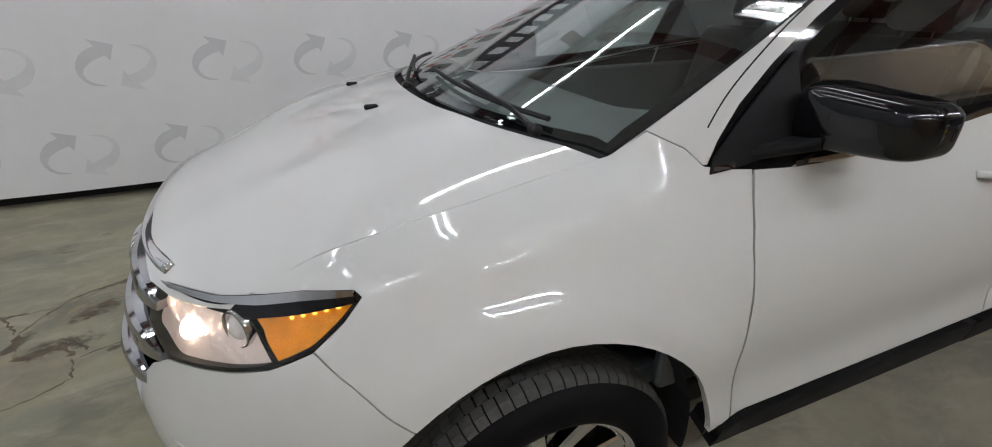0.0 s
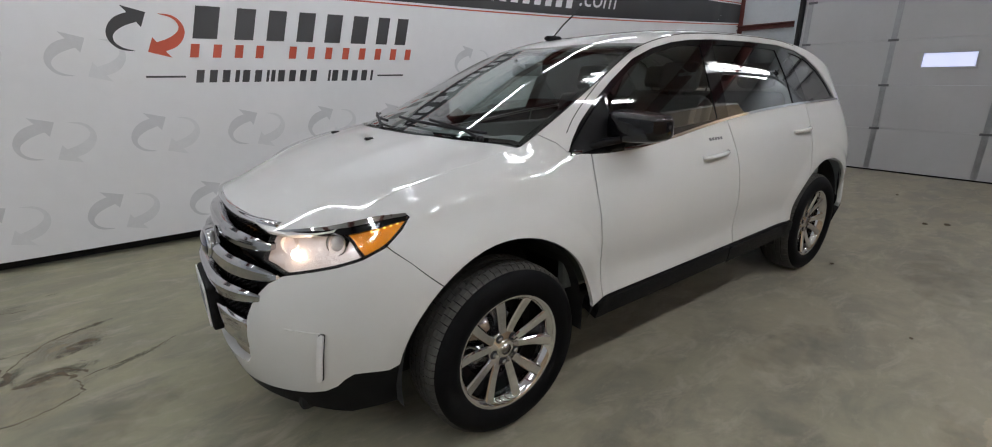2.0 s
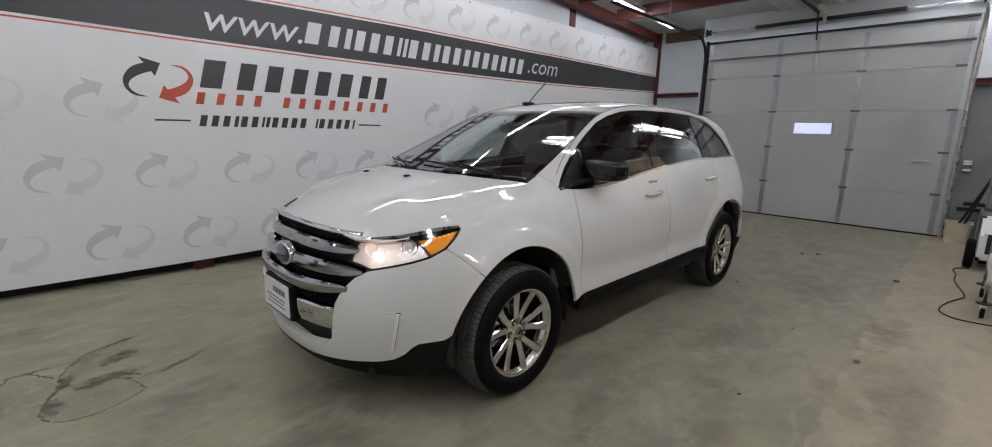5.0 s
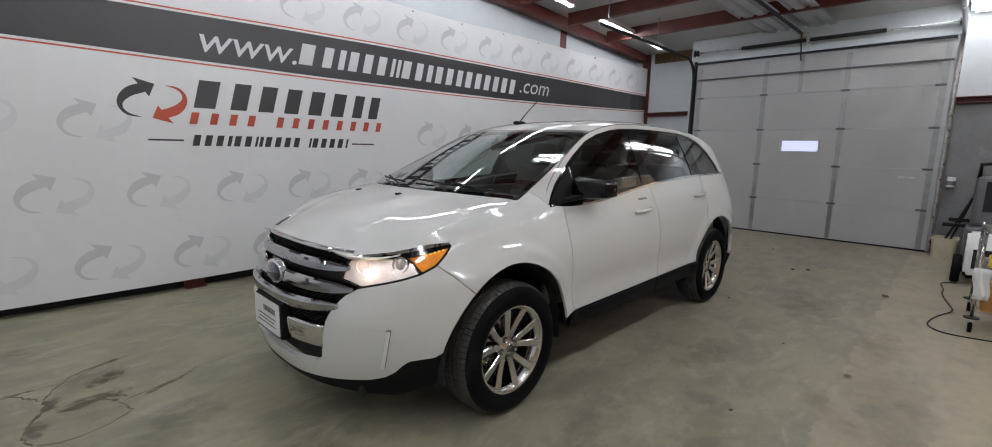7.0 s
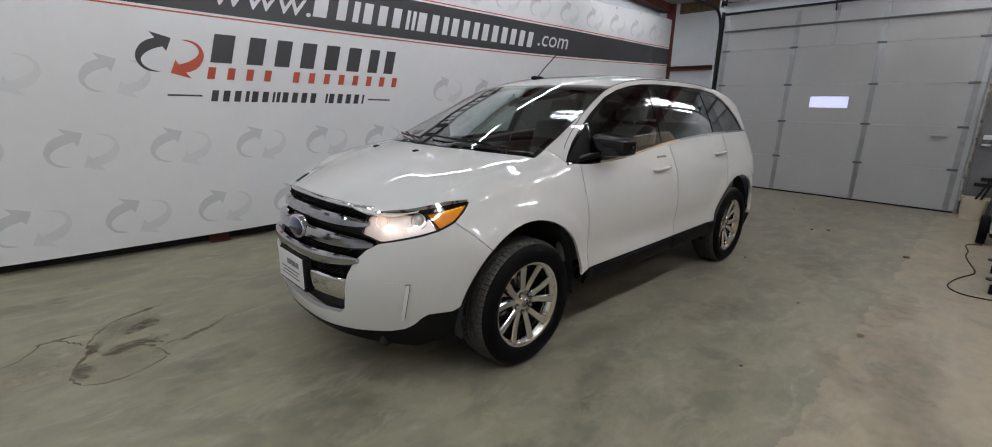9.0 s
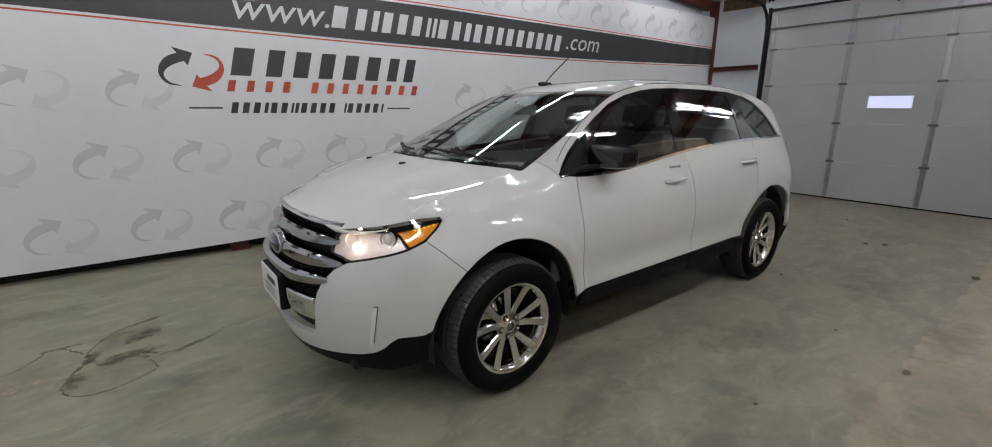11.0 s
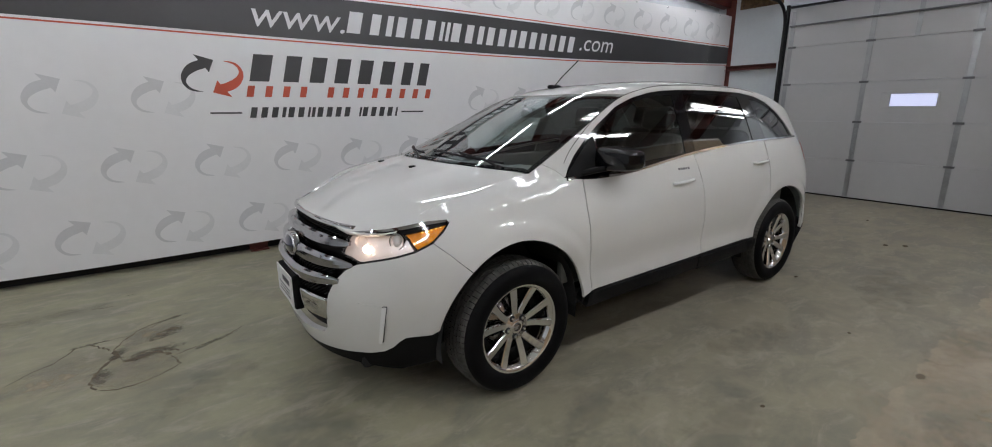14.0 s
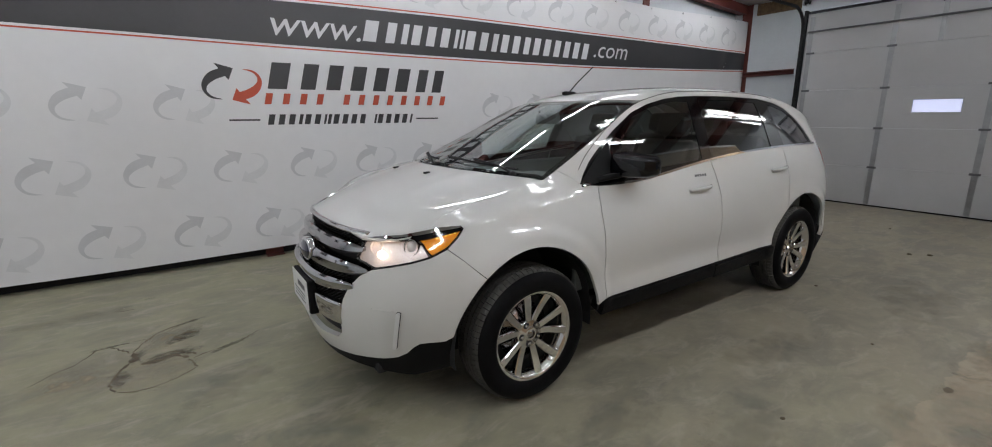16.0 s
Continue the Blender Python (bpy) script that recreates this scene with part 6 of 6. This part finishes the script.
for i, (x, y, rx, ry, turn) in enumerate(((-1.1, -0.6, 0.55, 0.28, 0.2), (-1.5, -1.2, 0.6, 0.2, -0.3), (-0.6, -1.5, 0.7, 0.25, 0.1), (0.6, -1.7, 0.6, 0.22, 0.3), (1.6, -1.35, 0.5, 0.2, -0.2), (-1.35, 0.2, 0.4, 0.2, 0.6), (3.4, -1.6, 0.7, 0.3, 0.2), (-2.3, 1.9, 0.5, 0.12, 0.1), (0.2, -1.28, 0.5, 0.16, 0.0))):
    film_patch(x, y, rx, ry, DARKFILM, "faint dark patch on the concrete", 0.0003 + 0.00003 * i, turn)
for i, (x, y, rx, ry, turn) in enumerate(((1.75, -2.35, 0.6, 0.25, 0.2), (2.6, -2.2, 0.5, 0.16, -0.1), (0.9, -2.5, 0.7, 0.2, 0.3), (1.3, -2.12, 0.35, 0.1, 0.5))):
    film_patch(x, y, rx, ry, DUSTFILM, "pale dusty patch on the worn concrete", 0.0004 + 0.00003 * i, turn)
blot(1.90, -2.14, 0.035, 0.022, CRACK, "small dark chip in the concrete", 0.0015)


def crumb(x, y, r):
    bm = bmesh.new()
    bmesh.ops.create_icosphere(bm, subdivisions=2, radius=r)
    for v in bm.verts:
        v.co = Vector((x, y, r * 0.32)) + Vector((v.co.x * 1.4, v.co.y, v.co.z * 0.4)) * (1 + 0.5 * noise.noise(v.co * 40 + Vector((x, y, 0))))
    return tagged(part("dirt_crumb", bm, CRACK, smooth=True), "small brown crumb of dirt on the floor", "debris", group="dirt crumbs")


for x, y, r in ((4.95, -1.14, 0.022), (5.07, -1.28, 0.024), (4.39, -2.10, 0.028), (3.1, -1.0, 0.012), (2.2, -1.7, 0.010), (0.9, -1.75, 0.010), (6.2, -0.6, 0.015)):
    crumb(x, y, r)

# ---- unseen storage loft, added for the tan reflection in the car's side glass ----
loft = thing("storage_loft", "unseen tan plywood loft, added for the reflection in the side glass", "loft")
for x in np.arange(4.4, 7.0, 0.9):
    part("face_board", box(x, -3.22, 2.62, x + 0.894, -3.2, 3.34, 0.002), PLY, loft)
part("rim_joist", box(4.4, -3.26, 2.56, 7.1, -3.222, 2.80, 0.004), WOOD, loft, "brown rim joist")
part("top_rail", box(4.4, -3.25, 3.342, 7.1, -3.19, 3.38, 0.004), FIXTURE, loft, "white top rail")
part("deck", box(4.4, -6.78, 2.52, 7.1, -3.2, 2.558, 0.003), PLY, loft, "plywood deck")
for x in (4.46, 7.04):
    part("post", box(x - 0.045, -3.36, 0.0, x + 0.045, -3.27, 2.518, 0.005), WOOD, loft, "brown timber post")

# ---- the corner beside the door ----
c_beam("girt", (DOOR_X + 0.055, -6.8, 0.93), (DOOR_X + 0.055, -2.30, 0.93), 0.075, 0.13, REDSTEEL, "red oxide painted steel wall girt", side=1)
jar = thing("jar", "small white lidded jar on the shelf", "jar", at=(DOOR_X - 0.05, -2.41, 1.006))
part("jar_body", tube([(0, 0, 0), (0, 0, 0.01), (0, 0, 0.11)], 0.05, n=18), PLATEWHITE, jar, "", True)
part("lid", tube([(0, 0, 0.11), (0, 0, 0.15)], 0.047, n=18), FIXTURE, jar, "white lid", True)
part("jar_label", tube([(0, 0, 0.03), (0, 0, 0.09)], 0.0515, n=18), GREYPLASTIC, jar, "grey band")


def tub(x, y, lx, ly, h):
    t = thing("storage_tub", "cream plastic tub standing on the floor by the door", "tub", at=(x, y, 0))
    bm = bmesh.new()
    rows = []
    for z, f in ((0.0, 0.86), (h * 0.93, 1.0), (h * 0.93, 1.06), (h, 1.06), (h, 0.98), (0.015, 0.82)):
        rows.append([bm.verts.new((sx * lx / 2 * f, sy * ly / 2 * f, z)) for sx, sy in ((-1, -1), (1, -1), (1, 1), (-1, 1))])
    for a, b in zip(rows, rows[1:]):
        for i in range(4):
            bm.faces.new((a[i], a[(i + 1) % 4], b[(i + 1) % 4], b[i]))
    bm.faces.new(rows[0][::-1])
    bm.faces.new(rows[-1])
    bmesh.ops.bevel(bm, geom=[e for e in bm.edges if abs(e.verts[0].co.z - e.verts[1].co.z) > 0.05], offset=0.025, segments=3, affect="EDGES")
    part("tub_body", bm, CREAM, t)
    return t


tub(7.52, -2.45, 0.30, 0.28, 0.30)
for (a, b), lab in ((((7.60, -2.36, 0.0), (7.70, -2.66, 0.86)), "black broom handle leaning in the corner"), (((7.62, -2.44, 0.0), (7.74, -2.70, 1.0)), "black squeegee handle leaning in the corner")):
    t = thing("broom", lab, "broom")
    part("pole", tube([a, b], 0.014), BLACKSTEEL, t)
    c = Vector(a) + (Vector(b) - Vector(a)) * 0.55
    part("head", box(-0.03, -0.13, -0.025, 0.03, 0.13, 0.025, 0.006, m=Matrix.Translation(c)), BLACKSTEEL, t)


def upright_machine(x, y):
    t = thing("carpet_machine", "tall grey upright cleaning machine with black handles", "cleaning machine", at=(x, y, 0))
    part("lower_tank", box(-0.22, -0.24, 0.12, 0.24, 0.24, 0.62, 0.05, seg=3), GREYPLASTIC, t, "grey plastic tank")
    part("upper_tank", box(-0.16, -0.21, 0.62, 0.20, 0.21, 1.22, 0.05, seg=3), GREYPLASTIC, t, "grey plastic upper tank")
    part("control_panel", box(-0.172, -0.10, 0.80, -0.158, 0.12, 1.16, 0.004), BLACKSTEEL, t, "black control panel")
    part("dial", lathe([(0.0, -0.02), (0.045, -0.02), (0.05, 0.0), (0.0, 0.0)], 20, center=(-0.19, 0.0, 0.92)), PLATEWHITE, t, "white dial", True)
    part("display", box(-0.178, -0.05, 1.08, -0.171, 0.06, 1.12, 0.002), FIXTURE, t, "pale display")
    part("handle", tube([(-0.02, 0.19, 1.2), (-0.10, 0.19, 1.36), (-0.12, 0.0, 1.385), (-0.10, -0.19, 1.36), (-0.02, -0.19, 1.2)], 0.022), BLACKSTEEL, t, "black bail handle", True)
    for s in (-1, 1):
        part("wheel", lathe([(0.0, -0.03), (0.11, -0.03), (0.125, -0.02), (0.125, 0.02), (0.11, 0.03), (0.0, 0.03)], 24, center=(0.12, s * 0.20, 0.125)), RUBBER, t, "black rubber wheel", True)
    part("front_foot", box(-0.2, -0.2, 0.0, -0.12, 0.2, 0.13, 0.02), BLACKSTEEL, t)
    pts = [(-0.2 - 0.05 * math.sin(k / 20 * math.pi), 0.2 * math.cos(k / 20 * 5 * math.pi), 0.52 - 0.02 * k / 20 + 0.04 * math.sin(k)) for k in range(21)]
    part("hose", tube(pts, 0.024), BLACKSTEEL, t, "black coiled hose", True)


upright_machine(6.45, -2.86)


def wheeled_vacuum(x, y):
    t = thing("wet_vacuum", "pale grey wheeled extractor with a large black wheel", "vacuum cleaner", at=(x, y, 0))
    bm = bmesh.new()
    prof = [(-0.30, 0.12), (-0.26, 0.40), (-0.10, 0.56), (0.20, 0.58), (0.28, 0.30), (0.26, 0.10)]
    sides = [[bm.verts.new((a, s * 0.16, b)) for a, b in prof] for s in (-1, 1)]
    for i in range(6):
        bm.faces.new((sides[0][i], sides[0][(i + 1) % 6], sides[1][(i + 1) % 6], sides[1][i]))
    bm.faces.new(sides[0])
    bm.faces.new(sides[1][::-1])
    bmesh.ops.bevel(bm, geom=bm.edges[:], offset=0.03, segments=2, affect="EDGES")
    part("vacuum_body", bm, FIXTURE, t, "pale grey plastic body")
    part("front_grille", box(-0.02, -0.10, -0.005, 0.20, 0.10, 0.008, 0.004, m=Matrix.Translation((-0.30, 0, 0.22)) @ Matrix.Rotation(radians(-80), 4, "Y")), BLACKSTEEL, t, "black grille")
    part("wheel", lathe([(0.06, -0.035), (0.15, -0.04), (0.165, -0.025), (0.165, 0.025), (0.15, 0.04), (0.06, 0.035), (0.06, -0.035)], 32, center=(-0.16, 0.215, 0.165)), RUBBER, t, "large black tyre", True)
    part("wheel_hub", lathe([(0.0, -0.02), (0.062, -0.02), (0.062, 0.02), (0.0, 0.02)], 20, center=(-0.16, 0.215, 0.165)), GREYPLASTIC, t, "grey hub", True)
    part("wheel", lathe([(0.0, -0.035), (0.15, -0.04), (0.165, -0.025), (0.165, 0.025), (0.15, 0.04), (0.0, 0.035)], 32, center=(-0.16, -0.215, 0.165)), RUBBER, t, "large black tyre", True)
    part("stand", box(0.16, -0.12, 0.0, 0.22, 0.12, 0.14, 0.01), BLACKSTEEL, t)


wheeled_vacuum(5.97, -2.81)


def supply_cart(x, y):
    t = thing("supply_cart", "chrome wire supply cart on castors", "cart", at=(x, y, 0))
    for a in (-0.38, 0.38):
        for b in (-0.24, 0.24):
            part("post", tube([(a, b, 0.125), (a, b, 0.86)], 0.0125, n=10), CHROME, t, "chrome tube post", True)
            part("castor_fork", box(a - 0.025, b - 0.022, 0.075, a + 0.025, b + 0.022, 0.125, 0.006), GALV, t, "castor fork")
            part("castor_wheel", lathe([(0.0, -0.014), (0.044, -0.014), (0.05, -0.008), (0.05, 0.008), (0.044, 0.014), (0.0, 0.014)], 20, center=(a, b, 0.05)), RUBBER, t, "black castor wheel", True)
            part("castor_disc", tube([(a, b, 0.122), (a, b, 0.132)], 0.05, n=20), BLACKSTEEL, t, "black bumper disc")
    for z in (0.17, 0.53, 0.83):
        bm = bmesh.new()
        for b in (-0.24, 0.24):
            tube([(-0.38, b, z), (0.38, b, z)], 0.007, bm=bm, n=6)
        for k in range(16):
            a = -0.36 + 0.72 * k / 15
            tube([(a, -0.24, z + 0.006), (a, 0.24, z + 0.006)], 0.003, bm=bm, n=5)
        part("wire_shelf", bm, CHROME, t, "chrome wire shelf")
    return t


CX, CY = 4.03, -2.955
supply_cart(CX, CY)


def jug(name, x, y, z, r, h, material, label, cap=PLATEWHITE, square=False):
    t = thing(name, label, "bottle", at=(x, y, z))
    if square:
        part("bottle_body", box(-r, -r * 0.75, 0, r, r * 0.75, h * 0.82, r * 0.3, seg=3), material, t)
    else:
        bm = bmesh.new()
        rows = []
        for rr, zz in ((0.001, 0), (0.95, 0.0), (1, 0.03), (1, 0.62), (0.8, 0.75), (0.35, 0.85), (0.3, 0.9), (0.001, 0.9)):
            rows.append([bm.verts.new((r * rr * math.cos(k * math.pi / 10), r * rr * math.sin(k * math.pi / 10), h * zz)) for k in range(20)])
        for a, b in zip(rows, rows[1:]):
            for k in range(20):
                bm.faces.new((a[k], a[(k + 1) % 20], b[(k + 1) % 20], b[k]))
        part("bottle_body", bm, material, t, "", True)
    part("cap", tube([(0, 0, h * 0.82), (0, 0, h)], r * 0.36, n=14), cap, t, "screw cap", True)
    return t


jug("jug", CX - 0.27, CY + 0.14, 0.181, 0.085, 0.30, ORANGE, "orange-brown plastic jug on the cart's lower shelf", square=True)
jug("bottle", CX - 0.30, CY - 0.05, 0.181, 0.055, 0.28, LIME, "lime yellow cleaner bottle on the lower shelf", GREEN)
jug("bottle", CX - 0.22, CY - 0.17, 0.181, 0.055, 0.30, GREEN, "green cleaner bottle on the lower shelf", PLATEWHITE)
jug("bottle", CX - 0.05, CY + 0.10, 0.181, 0.06, 0.28, GREEN, "green cleaner bottle on the lower shelf", PLATEWHITE)


def cloth_heap(name, x, y, z, rx, ry, h, material, label):
    bm = bmesh.new()
    bmesh.ops.create_icosphere(bm, subdivisions=4, radius=1)
    for v in bm.verts:
        p = v.co.copy()
        f = 1 + 0.35 * noise.noise(p * 2.2 + Vector((x, y, z)) * 3) + 0.12 * noise.noise(p * 6)
        v.co = Vector((x + p.x * rx * f, y + p.y * ry * f, z + max(0.0, (p.z + 0.35)) / 1.35 * h * f))
    return tagged(part(name, bm, material, smooth=True), label, "cloth")


cloth_heap("microfibre_cloths", CX - 0.22, CY + 0.02, 0.541, 0.14, 0.17, 0.17, YELLOW, "heap of yellow cleaning cloths on the cart")
cloth_heap("white_towel", CX - 0.15, CY - 0.05, 0.841, 0.18, 0.16, 0.14, PLATEWHITE, "crumpled white towel on the cart top")
rag = thing("rag", "white rag hanging from the cart's rail", "cloth")
bm = bmesh.new()
rows = []
for j in range(7):
    z = 0.55 - 0.26 * j / 6
    rows.append([bm.verts.new((CX - 0.40 - 0.012 * math.sin(i * 1.3 + j * 0.4), CY + 0.17 + 0.012 * i + 0.01 * math.sin(j), z)) for i in range(9)])
for a, b in zip(rows, rows[1:]):
    for i in range(8):
        bm.faces.new((a[i], a[i + 1], b[i + 1], b[i]))
r = part("cloth", bm, PLATEWHITE, rag, "", True)
r.modifiers.new("thick", "SOLIDIFY").thickness = 0.006

pts = [(5.69, -2.62), (5.63, -2.476), (5.40, -2.50), (5.21, -2.535), (5.01, -2.503), (4.62, -2.56), (4.27, -2.632), (4.10, -2.55), (3.90, -2.492), (3.70, -2.455), (3.56, -2.46), (3.46, -2.53), (3.435, -2.60), (3.45, -2.72), (3.48, -2.85), (3.55, -3.1), (3.8, -3.6)]
cu = bpy.data.curves.new("power_cable", "CURVE")
cu.dimensions, cu.bevel_depth, cu.bevel_resolution = "3D", 0.0055, 3
sp = cu.splines.new("NURBS")
sp.points.add(len(pts) - 1)
for q, (x, y) in zip(sp.points, pts):
    q.co = (x, y, 0.006, 1)
sp.use_endpoint_u, sp.order_u = True, 4
cu.materials.append(BLACKSTEEL)
tagged(new("power_cable", cu), "black power cable lying in loops on the floor", "cable")
